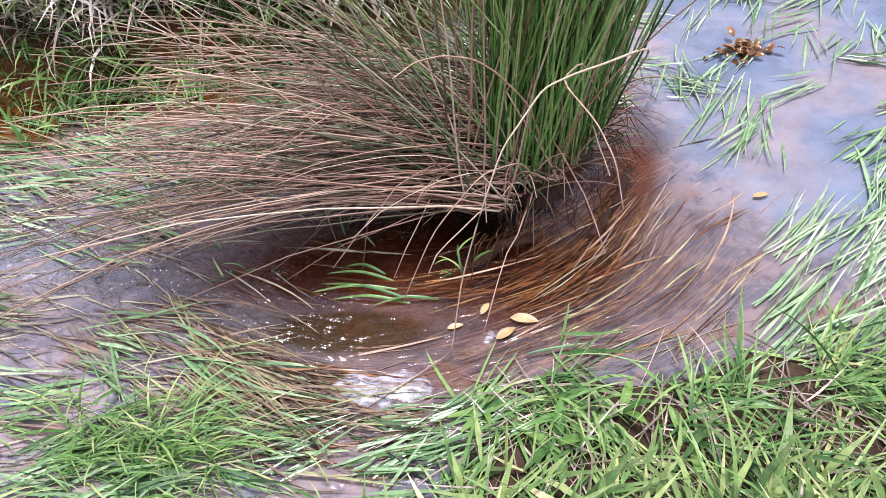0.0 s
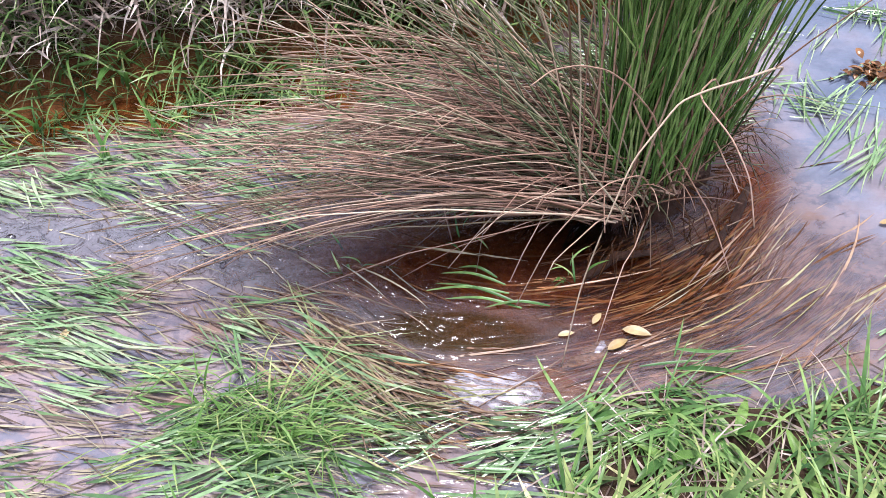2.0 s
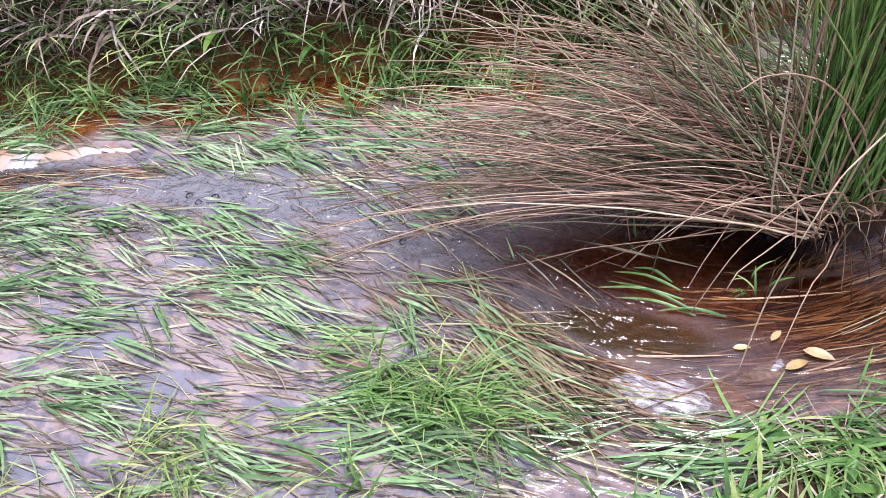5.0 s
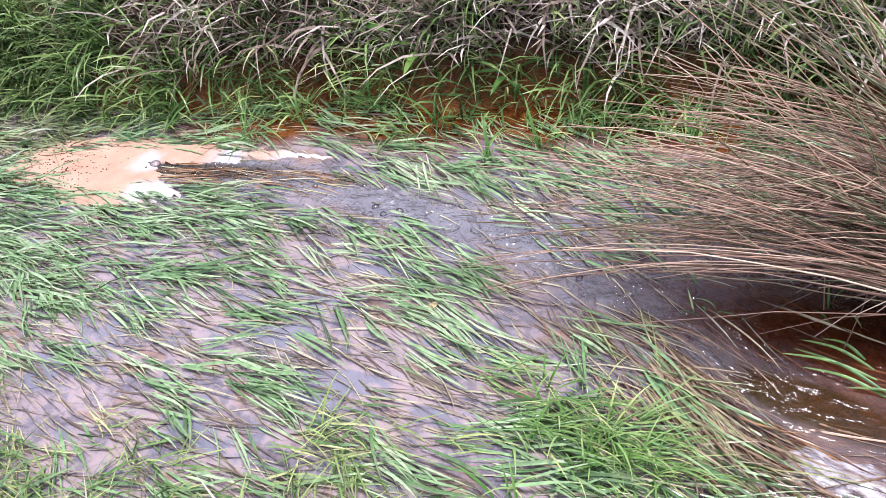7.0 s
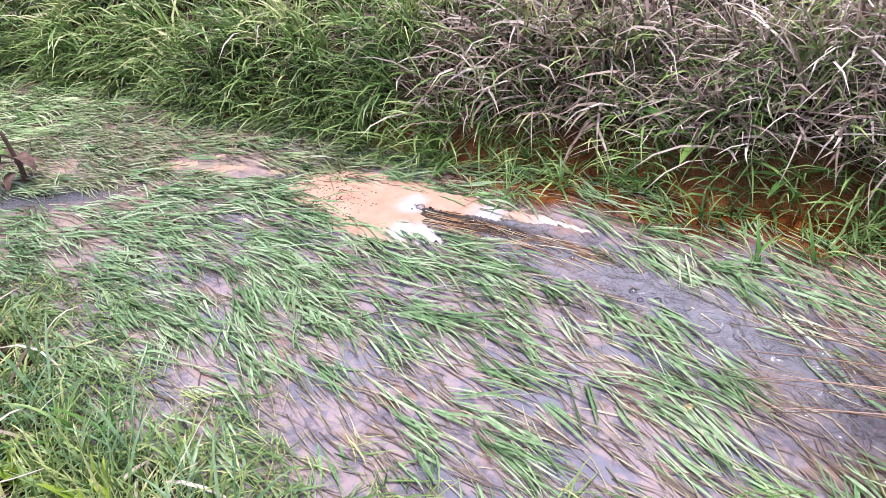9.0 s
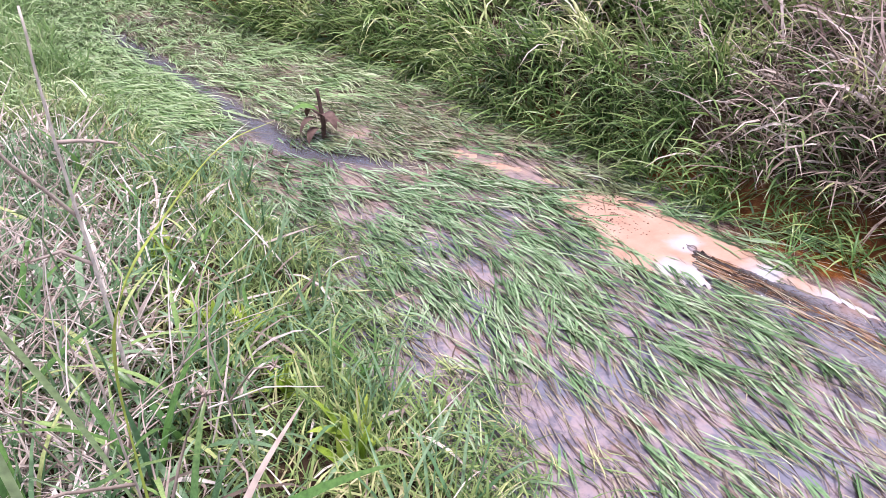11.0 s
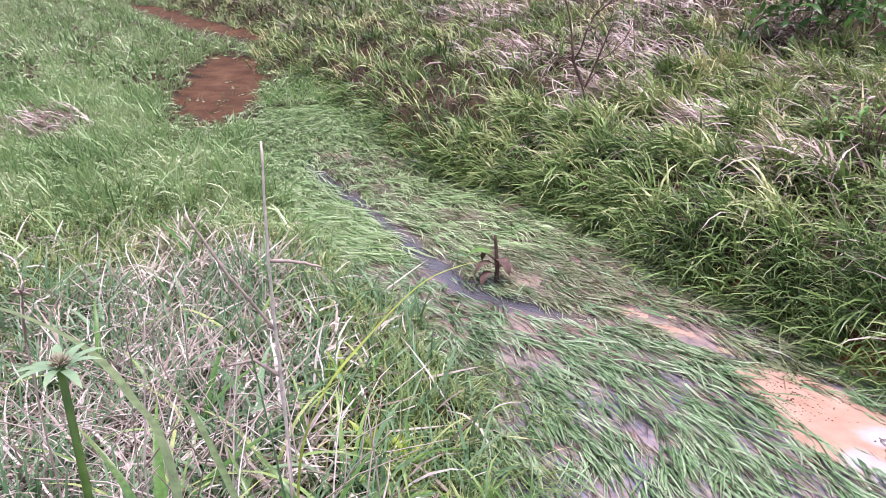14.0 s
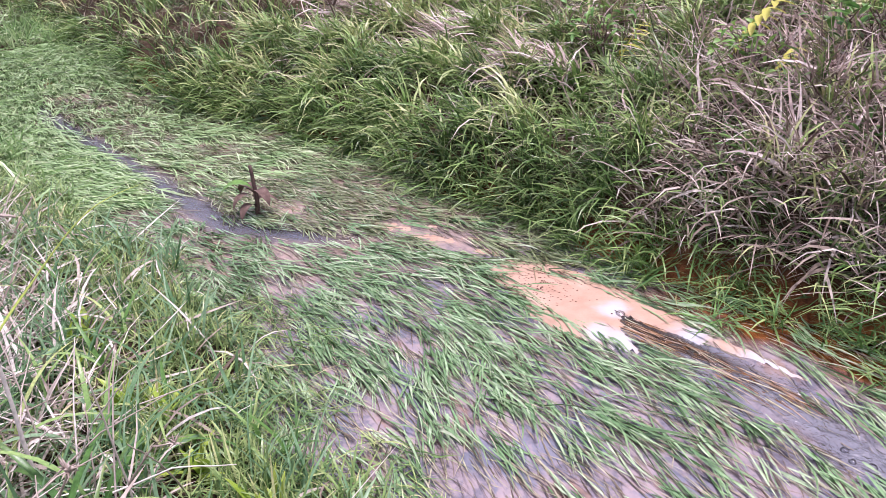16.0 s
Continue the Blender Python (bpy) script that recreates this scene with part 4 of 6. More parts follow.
    az = -math.pi / 2 + tuft_turns(len(x), 20, 0.5, 1.0)
    grass("bank_grass", x, y, "tall mixed grass on the upper bank", mat_meadow, (0.1, 0.27), (0.007, 0.019), (40, 89), (35, 115), az, segs=3, tone=np.clip(tuft_tones(len(x), 20, x * 0.6, y * 0.6, 0.45) + 0.12, 0, 1), scale=tuft_sizes(len(x), 20, 0.6, 1.4))
    x, y = scatter(34000, -16, -1, 0.9, 8, lambda a, b: (b - right_edge(a) > 0.3) * np.clip(0.34 + 1.3 * wobble(a, b, 1.7) + heap(a, b), 0.03, 1))
    az = -math.pi / 2 + RNG.normal(0.2, 1.5, len(x))
    grass("dry_grass", x, y, "bleached dead grass lodged on the upper bank", mat_straw, (0.14, 0.36), (0.005, 0.011), (20, 75), (50, 140), az, segs=3, curl=0.8, tone=RNG.beta(1.1, 1.0, len(x)))


def build_dead_mats():
    # Lodged, bleached mats and fresh tussocks that break up the far bank.
    for cx, cy, r, n in ((-6.3, 1.75, 0.4, 420), (-5.3, 2.0, 0.3, 300), (-7.4, 2.3, 0.5, 420), (-4.7, 2.7, 0.4, 380), (-5.7, 2.9, 0.45, 380), (-6.9, 3.6, 0.6, 400), (-8.3, 1.5, 0.5, 380), (-4.2, 2.05, 0.28, 300), (-8.9, 3.2, 0.6, 380), (-10.5, 1.6, 0.6, 340), (-3.6, 3.1, 0.35, 300), (-7.9, -2.9, 0.4, 340)):
        x, y = RNG.normal(cx, r * 0.55, n), RNG.normal(cy, r * 0.4, n)
        az = RNG.normal(RNG.uniform(-2.6, -0.4), 0.7, n)
        wide = 0.005 + 0.0012 * math.hypot(cx, cy)
        grass("dry_grass", x, y, "matted patch of bleached dead grass on the bank", mat_litter, (0.14, 0.36), (wide * 0.6, wide * 1.4), (0, 50), (0, 90), az, segs=3, curl=0.7, sink=-0.07, tone=np.clip(RNG.beta(1.3, 0.9, n) + 0.05, 0, 1))
    x, y = scatter(48000, -2.6, 1.2, 1.2, 4.6, lambda a, b: np.clip((a + 2.5) / 0.6, 0, 1) * (b - right_edge(a) > 0.1) * (b - right_edge(a) < 1.9) * clumpy(a, b, 6, 0.25))
    az = -math.pi / 2 + RNG.normal(0.2, 1.3, len(x))
    grass("dry_grass", x, y, "pale dead leaf litter filling the bank grass", mat_litter, (0.07, 0.22), (0.005, 0.014), (5, 70), (0, 100), az, segs=2, sink=-0.03, tone=np.clip(RNG.beta(1.1, 0.9, len(x)) + 0.12, 0, 1))
    for x0, x1, d0, d1, count, size in ((-3.2, 0.6, 0.45, 1.5, 520, 1.0), (-2.7, 0.9, 0.12, 1.1, 1100, 0.8), (-6.5, -3.6, 0.35, 2.2, 420, 0.9), (-11, -6.5, 0.2, 3.0, 340, 0.9)):
        x, y = scatter(count, x0, x1, 0, 5, lambda a, b: (b - right_edge(a) > d0) * (b - right_edge(a) < d1) * np.clip(0.3 + 0.9 * mound(a, b), 0, 1))
        x, y = tufted(x, y, 0.035, 16)
        az = tuft_turns(len(x), 16, 0.6, 1.4)
        grass("bank_grass", x, y, "upright yellow-green grass tussocks on the bank", mat_meadow, (0.13 * size, 0.32 * size), (0.007, 0.016), (50, 90), (20, 95), az, segs=4, tone=np.clip(tuft_tones(len(x), 16) * 0.55 + np.where(x < -6.5, 0.22, 0.42), 0, 1), scale=tuft_sizes(len(x), 16, 0.7, 1.3), broad=np.where(x < -6.5, 1.2, 1.0))


def build_near_bank():
    # Fresh grass on the near bank beside the bend.
    x, y = scatter(700, -1.3, 1.7, 0.3, 1.32, lambda a, b: (inside(a, b) < 0.03) * clumpy(a, b, 9, 0.02))
    x, y = tufted(x, y, 0.022, 20)
    az = tuft_turns(len(x), 20, 1.2, 0.7)
    grass("near_bank_grass", x, y, "fresh bright green grass on the near bank", mat_lush, (0.06, 0.2), (0.0026, 0.0085), (8, 70), (35, 110), az, segs=6, tone=tuft_tones(len(x), 20), scale=tuft_sizes(len(x), 20, 0.7, 1.4))
    x, y = scatter(3400, -1.2, 1.7, 0.3, 1.3, lambda a, b: (inside(a, b) < 0.0) * 0.8)
    az = RNG.uniform(-3.1, 3.1, len(x))
    grass("dry_grass", x, y, "thin straw among the near bank grass", mat_straw, (0.06, 0.18), (0.002, 0.005), (0, 35), (10, 60), az, tone=RNG.uniform(0, 0.7, len(x)))

    # The meadow side, thick with straw and short green blades.
    def left(a, b):
        return (inside(a, b) < 0.05) * (np.hypot(a + 0.5, b + 0.35) > 0.45)

    def litter(a, b):
        return np.clip(1.45 - np.hypot((a + 2.6) / 1.75, (b + 1.08) / 0.54) + 0.35 * wobble(a, b, 2.5) - 1.2 * np.clip((a + 1.35 + 0.2 * wobble(b, a, 3)) / 0.5, 0, 1), 0.06, 1)
    x, y = scatter(30000, -7.0, -0.8, -2.9, 0.72, lambda a, b: left(a, b) * np.clip((a + 7) / 2.2, 0, 1) * (1 - 0.93 * litter(a, b)) * clumpy(a, b, 8, 0.12))
    x, y = tufted(x, y, 0.022, 4)
    az = RNG.uniform(-3.14, 3.14, len(x))
    grass("meadow_grass", x, y, "short yellow-green meadow grass on the near bank", mat_meadow, (0.05, 0.19), (0.0035, 0.0095), (30, 88), (20, 100), az, segs=3, tone=tuft_tones(len(x), 4, x, y))
    x, y = scatter(36000, -5.0, -0.8, -2.4, 0.5, lambda a, b: left(a, b) * litter(a, b) * clumpy(b, a, 7, 0.2))
    az = RNG.uniform(-3.14, 3.14, len(x))
    grass("dry_grass", x, y, "grey-white dead straw littering the meadow", mat_straw, (0.1, 0.34), (0.0035, 0.0125), (0, 60), (0, 80), az, segs=4, curl=0.6, sink=-0.035, tone=np.clip(RNG.beta(1.2, 0.9, len(x)) + 0.08, 0, 1))
    for x0, x1, y0, count, each, wide in ((-9.8, -4.4, -5.5, 13500, 6, (0.007, 0.015)), (-26, -9.6, -12, 22000, 5, (0.014, 0.026))):
        x, y = scatter(count, x0, x1, y0, -0.4, lambda a, b: ((inside(a, b) < 0.1) | (a < -9)) * (b < right_edge(a)) * (1 - 0.9 * muddy(a, b)) * (1 - 0.6 * muddy(a - 0.3, b)) * np.clip(1.25 + (a + 5) / 22, 0.3, 1) * np.clip((-4.4 - a) / 2.0, 0, 1) * clumpy(a, b, 3.5, 0.55))
        x, y = tufted(x, y, 0.05, each)
        az = -0.1 + tuft_turns(len(x), each, 0.8, 0.5)
        grass("meadow_grass", x, y, "lush green meadow grass further upstream", mat_far, (0.1, 0.3), wide, (25, 85), (20, 105), az, segs=3, tone=np.clip(tuft_tones(len(x), each, x * 0.5, y * 0.5, 0.25) + 0.07, 0, 1), scale=np.where(before_mud(x, y), 0.3, tuft_sizes(len(x), each, 0.7, 1.3)))
    x, y = scatter(2600, -4.2, -1.0, -2.0, 0.1, lambda a, b: left(a, b) * clumpy(a, b, 7, 0.1) * np.clip(0.25 + litter(a, b), 0, 1))
    x, y = tufted(x, y, 0.02, 5)
    az = RNG.uniform(-3.14, 3.14, len(x))
    grass("meadow_grass", x, y, "green blades pushing up through dead straw", mat_glaucous, (0.12, 0.34), (0.005, 0.013), (40, 88), (15, 85), az, segs=4, tone=np.clip(tuft_tones(len(x), 5) * 0.9 + 0.1, 0, 1))
    # A fringe that blurs the water's edge.
    x, y = scatter(9000, -7, -0.2, -1.4, 0.8, lambda a, b: np.exp(-(inside(a, b) / 0.07) ** 2) * (b < 0.75) * clumpy(a, b, 6, 0.35))
    x, y = tufted(x, y, 0.025, 4)
    az = flow(x, y) + RNG.normal(0.2, 0.7, len(x))
    grass("meadow_grass", x, y, "green and yellow grass fringe at the flooded edge", mat_meadow, (0.05, 0.17), (0.003, 0.007), (15, 75), (25, 90), az, segs=4, tone=tuft_tones(len(x), 4))
    # A stand of taller yellow-green blades between the straw and the water.
    x, y = scatter(1000, -3.6, -1.5, -0.6, 0.1, lambda a, b: np.exp(-((b - left_edge(a) + 0.16) / 0.09) ** 2) * clumpy(a, b, 8, 0.1))
    x, y = tufted(x, y, 0.02, 5)
    az = RNG.uniform(-3.14, 3.14, len(x))
    grass("meadow_grass", x, y, "upright yellow-green grass at the edge of the meadow", mat_meadow, (0.08, 0.22), (0.004, 0.009), (55, 90), (10, 75), az, segs=4, tone=np.clip(tuft_tones(len(x), 5, x, y) * 0.8 + 0.15, 0, 1))
    # The rest of the meadow round about.
    for x0, x1, y0, y1, count in ((-0.8, 1.7, -2.6, 0.75, 7000), (1.4, 7, -6, 3.2, 16000), (-5.2, 1.4, -7, -2.7, 15000), (-9, -5, -12, -3, 5000)):
        x, y = scatter(count, x0, x1, y0, y1, lambda a, b: (inside(a, b) < 0.02) * np.clip((np.hypot(a + 0.3, b + 0.25) - 0.25) / 0.3, 0.15, 1) * clumpy(a, b, 4, 0.35))
        x, y = tufted(x, y, 0.05, 4)
        az = RNG.uniform(-3.14, 3.14, len(x))
        grass("meadow_grass", x, y, "green meadow grass on the open ground behind the bank", mat_meadow, (0.08, 0.22), (0.008, 0.018), (30, 85), (20, 95), az, segs=2, tone=tuft_tones(len(x), 4, x, y))
    x, y = scatter(9000, 1.0, 7, 2.4, 9, lambda a, b: (b - right_edge(a) > 0.0) * clumpy(a, b, 4, 0.4))
    x, y = tufted(x, y, 0.05, 4)
    az = RNG.uniform(-3.14, 3.14, len(x))
    grass("bank_grass", x, y, "rough green grass on the bank beyond the pool", mat_meadow, (0.12, 0.34), (0.008, 0.014), (40, 85), (30, 110), az, segs=2, tone=tuft_tones(len(x), 4, x, y))
    x, y = scatter(6000, -9.5, -4.5, -4.5, -1.0, lambda a, b: (inside(a, b) < 0.0) * np.exp(-(((a + 7.9) / 0.6) ** 2 + ((b + 3.1) / 0.35) ** 2)))
    az = RNG.uniform(-3.14, 3.14, len(x))
    grass("dry_grass", x, y, "patch of pale dead grass in the meadow", mat_straw, (0.1, 0.3), (0.007, 0.013), (10, 60), (20, 90), az, segs=3, curl=0.7)


build_flooded_grass()
build_bank_grass()
build_dead_mats()
build_near_bank()


# ---- rush clump ----
def tube(path, radii, sides=4):
    """Vertices and faces of a tapering stem along a path."""
    path = np.asarray(path, float)
    n = len(path)
    t = np.gradient(path, axis=0)
    t /= np.linalg.norm(t, axis=1)[:, None] + 1e-9
    ref = np.where(np.abs(t[:, 2:3]) > 0.9, np.array([[1.0, 0, 0]]), np.array([[0, 0, 1.0]]))
    u = np.cross(t, ref)
    u /= np.linalg.norm(u, axis=1)[:, None] + 1e-9
    w = np.cross(t, u)
    ang = np.arange(sides) * 2 * math.pi / sides
    ring = path[:, None] + np.asarray(radii)[:, None, None] * (np.cos(ang)[None, :, None] * u[:, None] + np.sin(ang)[None, :, None] * w[:, None])
    faces = []
    for i in range(n - 1):
        for j in range(sides):
            k = (j + 1) % sides
            faces.append((i * sides + j, i * sides + k, (i + 1) * sides + k, (i + 1) * sides + j))
    faces.append(tuple(range((n - 1) * sides, n * sides)))
    return ring.reshape(-1, 3), faces


class Bundle:
    """Collects stems into one mesh."""

    def __init__(self):
        self.v, self.f, self.tone, self.along = [], [], [], []

    def add(self, path, radii, tone, sides=4):
        v, f = tube(path, radii, sides)
        o = len(self.v)
        self.v += v.tolist()
        self.f += [tuple(i + o for i in q) for q in f]
        self.tone += [tone] * len(v)
        self.along += np.repeat(np.linspace(0, 1, len(path)), sides).tolist()

    def mesh(self, name, mat):
        return mesh_from(name, self.v, self.f, mat, {"tone": self.tone, "along": self.along})


def stem_path(root, az, lean, length, droop, segs=8):
    """A stem that starts at a lean from upright and nods further towards its tip."""
    k = np.linspace(0, 1, segs)
    ang = lean + droop * k ** 1.4
    d = np.stack([np.sin(ang) * math.cos(az), np.sin(ang) * math.sin(az), np.cos(ang)], -1) * length / (segs - 1)
    p = np.array(root) + np.concatenate([np.zeros((1, 3)), np.cumsum(d[:-1], 0)])
    p[:, 2] = np.maximum(p[:, 2], 0.004)
    return p


def build_rush():
    base = new("rush_clump")
    base.location = (0.11, 1.62, 0.0)
    tagged(base, "big clump of green and dry brown rushes leaning over the stream", "rush clump")
    # The peaty root crown that stands in the water.
    nu, nv = 96, 16
    verts, faces = [], []
    for i in range(nu):
        a = 2 * math.pi * i / nu
        for j in range(nv):
            s = j / (nv - 1)
            r = (1.0 - 0.75 * s ** 2.2) * (1 + 0.13 * math.sin(3 * a + 1) + 0.09 * math.sin(7 * a + 5 * s) + 0.02 * math.sin(17 * a + 9 * s))
            ex, ey = 0.125 * r * math.cos(a), 0.28 * r * math.sin(a)
            c, q = math.cos(radians(-38)), math.sin(radians(-38))
            verts.append((ex * c - ey * q, ex * q + ey * c, -0.14 + (0.2 + 0.05 * math.sin(a)) * s + 0.006 * math.sin(23 * a + 14 * s)))
    for i in range(nu):
        for j in range(nv - 1):
            k = (i + 1) % nu
            faces.append((i * nv + j, k * nv + j, k * nv + j + 1, i * nv + j + 1))
    faces.append(tuple(i * nv + nv - 1 for i in range(nu)))
    part("root_crown", mesh_from("root_crown", verts, faces, mat_root), base, "wet brown peaty root crown")
    c, q = math.cos(radians(-38)), math.sin(radians(-38))

    def rooted(green):
        a, r = RNG.uniform(0, 6.283), math.sqrt(RNG.uniform(0, 1))
        ex, ey = 0.125 * r * math.cos(a), 0.265 * r * math.sin(a)
        if green:
            ex, ey = 0.9 * ex + 0.01, 0.8 * ey + 0.055
        return (ex * c - ey * q, ex * q + ey * c, 0.07 + 0.04 * (1 - r))

    def stems(count, single, name, mat, az, lean, length, droop, radius, tones, label):
        rest = Bundle()
        for i in range(count):
            root = rooted(name == "green_stem")
            ln = RNG.uniform(*length)
            p = stem_path(root, RNG.normal(*az), RNG.uniform(*lean), ln, RNG.uniform(*droop))
            if RNG.uniform() < 0.2 and name != "fallen_stem":
                k = int(RNG.integers(3, 6))
                turn = pose(0, 0, 0, RNG.normal(0, 30), RNG.normal(0, 30), RNG.normal(0, 30)).to_3x3()
                p[k:] = [p[k] + np.array(turn @ Vector(w - p[k])) for w in p[k:]]
                if p[:, 1].min() < -0.42:
                    p = stem_path(root, 3.0, 0.7, ln, 0.3)
                p[:, 2] = np.maximum(p[:, 2], 0.004)
            p[1:] += np.cumsum(RNG.normal(0, 0.004, (len(p) - 1, 3)), 0)
            r = RNG.uniform(*radius)
            radii = r * np.linspace(1, 0.4, len(p))
            tone = RNG.uniform(*tones)
            if i < single:
                one = Bundle()
                one.add(p, radii, tone)
                part(name, one.mesh(name, mat), base)
            else:
                rest.add(p, radii, tone)
        if rest.v:
            tagged(part("massed_" + name, rest.mesh("massed_" + name, mat), base, label), kind="stuff")

    stems(420, 110, "green_stem", mat_rush, (0.6, 1.0), (0.0, 0.36), (0.65, 1.05), (-0.05, 0.3), (0.0022, 0.0036), (0.05, 1.0), "dense upright dark green rush stems")
    stems(85, 45, "leaning_stem", mat_greyrush, (3.05, 0.25), (0.3, 1.15), (0.55, 1.05), (0.0, 0.5), (0.002, 0.0034), (0.0, 1.0), "grey-green rush stems leaning upstream")
    stems(400, 130, "dry_stem", mat_dryrush, (3.33, 0.125), (1.05, 1.4), (0.5, 1.15), (0.3, 0.75), (0.0018, 0.0034), (0.0, 1.0), "dry pinkish-brown rush stems swept over the water")
    stems(60, 30, "dry_stem", mat_dryrush, (1.2, 1.4), (0.0, 0.5), (0.5, 1.0), (0.0, 0.5), (0.002, 0.0034), (0.2, 1.0), "dead brown stems among the green rushes")
    stems(34, 20, "fallen_stem", mat_dryrush, (3.9, 0.5), (0.9, 1.4), (0.25, 0.6), (0.3, 0.9), (0.0016, 0.0026), (0.2, 1.0), "short dead rush stems drooping to the water")
    fibres = Bundle()
    for _ in range(150):
        a = RNG.uniform(-1.2, 4.0)
        ex, ey = 0.14 * math.cos(a), 0.28 * math.sin(a)
        root = np.array((ex * c - ey * q, ex * q + ey * c, RNG.uniform(0.0, 0.1)))
        out_dir = root / np.linalg.norm(root[:2])
        ln = RNG.uniform(0.05, 0.14)
        p = [root, root + (out_dir[0] * ln * 0.4, out_dir[1] * ln * 0.4, 0.01), root + (out_dir[0] * ln * 0.8 + RNG.normal(0, 0.02), out_dir[1] * ln * 0.8 + RNG.normal(0, 0.02), -ln * 0.7)]
        fibres.add(p, [0.002, 0.0016, 0.0008], RNG.uniform(0.0, 0.1), 3)
    tagged(part("root_fringe", fibres.mesh("root_fringe", mat_sunken), base, "fringe of dark brown hanging root fibres"), kind="stuff")
    sheaths = Bundle()
    for _ in range(50):
        a = RNG.uniform(-0.9, 1.3)
        ex, ey = 0.11 * math.cos(a), 0.26 * math.sin(a)
        root = np.array((ex * c - ey * q, ex * q + ey * c, RNG.uniform(0.05, 0.13)))
        sheaths.add(stem_path(root, math.atan2(root[1], root[0]) + RNG.normal(0, 0.7), RNG.uniform(0.3, 1.3), RNG.uniform(0.08, 0.24), RNG.uniform(0.6, 2.0)), np.linspace(0.0024, 0.0008, 8), RNG.beta(1, 2), 3)
    tagged(part("dead_sheath", sheaths.mesh("dead_sheath", mat_dryrush), base, "curled dead leaf sheaths round the crown"), kind="stuff")
    # Single stems that arch out of the clump towards the water.
    arcs = ((((0.33, 1.78, 0.08), (0.36, 1.6, 0.34), (0.3, 1.44, 0.442), (0.224, 1.351, 0.475), (0.164, 1.303, 0.488), (0.111, 1.261, 0.492), (0.077, 1.233, 0.455), (0.038, 1.2, 0.413), (-0.004, 1.15, 0.303), (-0.04, 1.125, 0.172), (-0.07, 1.06, 0.01)), 0.0026, 0.95, "pale bent dry rush stem"),
            (((0.3, 1.72, 0.08), (0.2, 1.45, 0.42), (0.143, 1.3, 0.479), (0.199, 1.23, 0.441), (0.228, 1.176, 0.399), (0.241, 1.132, 0.33)), 0.0022, 0.8, "tan rush stem drooping over the water"),
            (((0.15, 1.55, 0.08), (0.1, 1.45, 0.32), (0.033, 1.401, 0.434), (-0.006, 1.375, 0.48), (-0.056, 1.339, 0.513), (-0.102, 1.293, 0.533), (-0.135, 1.236, 0.539)), 0.0024, 0.7, "tan rush stem arching upstream"),
            (((0.12, 1.5, 0.08), (0.08, 1.42, 0.2), (0.0, 1.34, 0.24), (-0.1, 1.26, 0.16), (-0.17, 1.2, 0.02)), 0.002, 0.75, "short tan rush stem hooked down to the water"))
    for knots, r, tone, label in arcs:
        bent = Bundle()
        k = np.linspace(0, len(knots) - 1, 4 * len(knots))
        path = np.stack([np.interp(k, np.arange(len(knots)), [p[c] for p in knots]) for c in range(3)], 1) - np.array((0.11, 1.62, 0))
        path[1:-1] = 0.25 * path[:-2] + 0.5 * path[1:-1] + 0.25 * path[2:]
        bent.add(path, np.linspace(r, r * 0.5, len(path)), tone, 5)
        part("bent_stem", bent.mesh("bent_stem", mat_dryrush), base, label)


build_rush()


# ---- foam ----
def foam_material():
    m, n, l = material("stream_foam")
    warm = noise_tex(n, l, 4.5, 5.0, 0.6)
    fine = noise_tex(n, l, 90.0, 4.0, 0.7)
    fresh = n.new("ShaderNodeAttribute")
    fresh.attribute_name = "fresh"
    r = ramp(n, [(0.35, (0.38, 0.22, 0.15)), (0.55, (0.45, 0.295, 0.215)), (0.8, (0.50, 0.40, 0.33))])
    l.new(warm.outputs["Fac"], r.inputs["Fac"])
    b = n.new("ShaderNodeBsdfPrincipled")
    b.inputs["Roughness"].default_value = 0.7
    l.new(mixrgb(n, l, fresh.outputs["Fac"], r.outputs["Color"], (0.43, 0.425, 0.45)), b.inputs["Base Color"])
    bp = n.new("ShaderNodeBump")
    bp.inputs["Strength"].default_value, bp.inputs["Distance"].default_value = 0.6, 0.006
    l.new(fine.outputs["Fac"], bp.inputs["Height"])
    l.new(bp.outputs[0], b.inputs["Normal"])
    o = n.new("ShaderNodeOutputMaterial")
    l.new(b.outputs[0], o.inputs["Surface"])
    return m


def froth_material():
    """Bubbly white water, streaked and half see-through."""
    m, n, l = material("white_froth")
    streak = noise_tex(n, l, 34.0, 5.0, 0.65, stretch=(0.7, 2.2, 1.0))
    r = ramp(n, [(0.36, (0.05, 0.05, 0.05)), (0.62, (0.92, 0.92, 0.92))])
    l.new(streak.outputs["Fac"], r.inputs["Fac"])
    tr = n.new("ShaderNodeBsdfTransparent")
    b = n.new("ShaderNodeBsdfPrincipled")
    b.inputs["Base Color"].default_value = (0.44, 0.43, 0.48, 1)
    b.inputs["Roughness"].default_value = 0.35
    mx = n.new("ShaderNodeMixShader")
    l.new(r.outputs["Color"], mx.inputs[0])
    l.new(tr.outputs[0], mx.inputs[1])
    l.new(b.outputs[0], mx.inputs[2])
    o = n.new("ShaderNodeOutputMaterial")
    l.new(mx.outputs[0], o.inputs["Surface"])
    return m


mat_foam = foam_material()
mat_froth = froth_material()
mat_speck = soil_material("dark_speck", [(0.3, (0.05, 0.02, 0.01)), (0.6, (0.12, 0.05, 0.025))], 40, 0.7, 0.002)


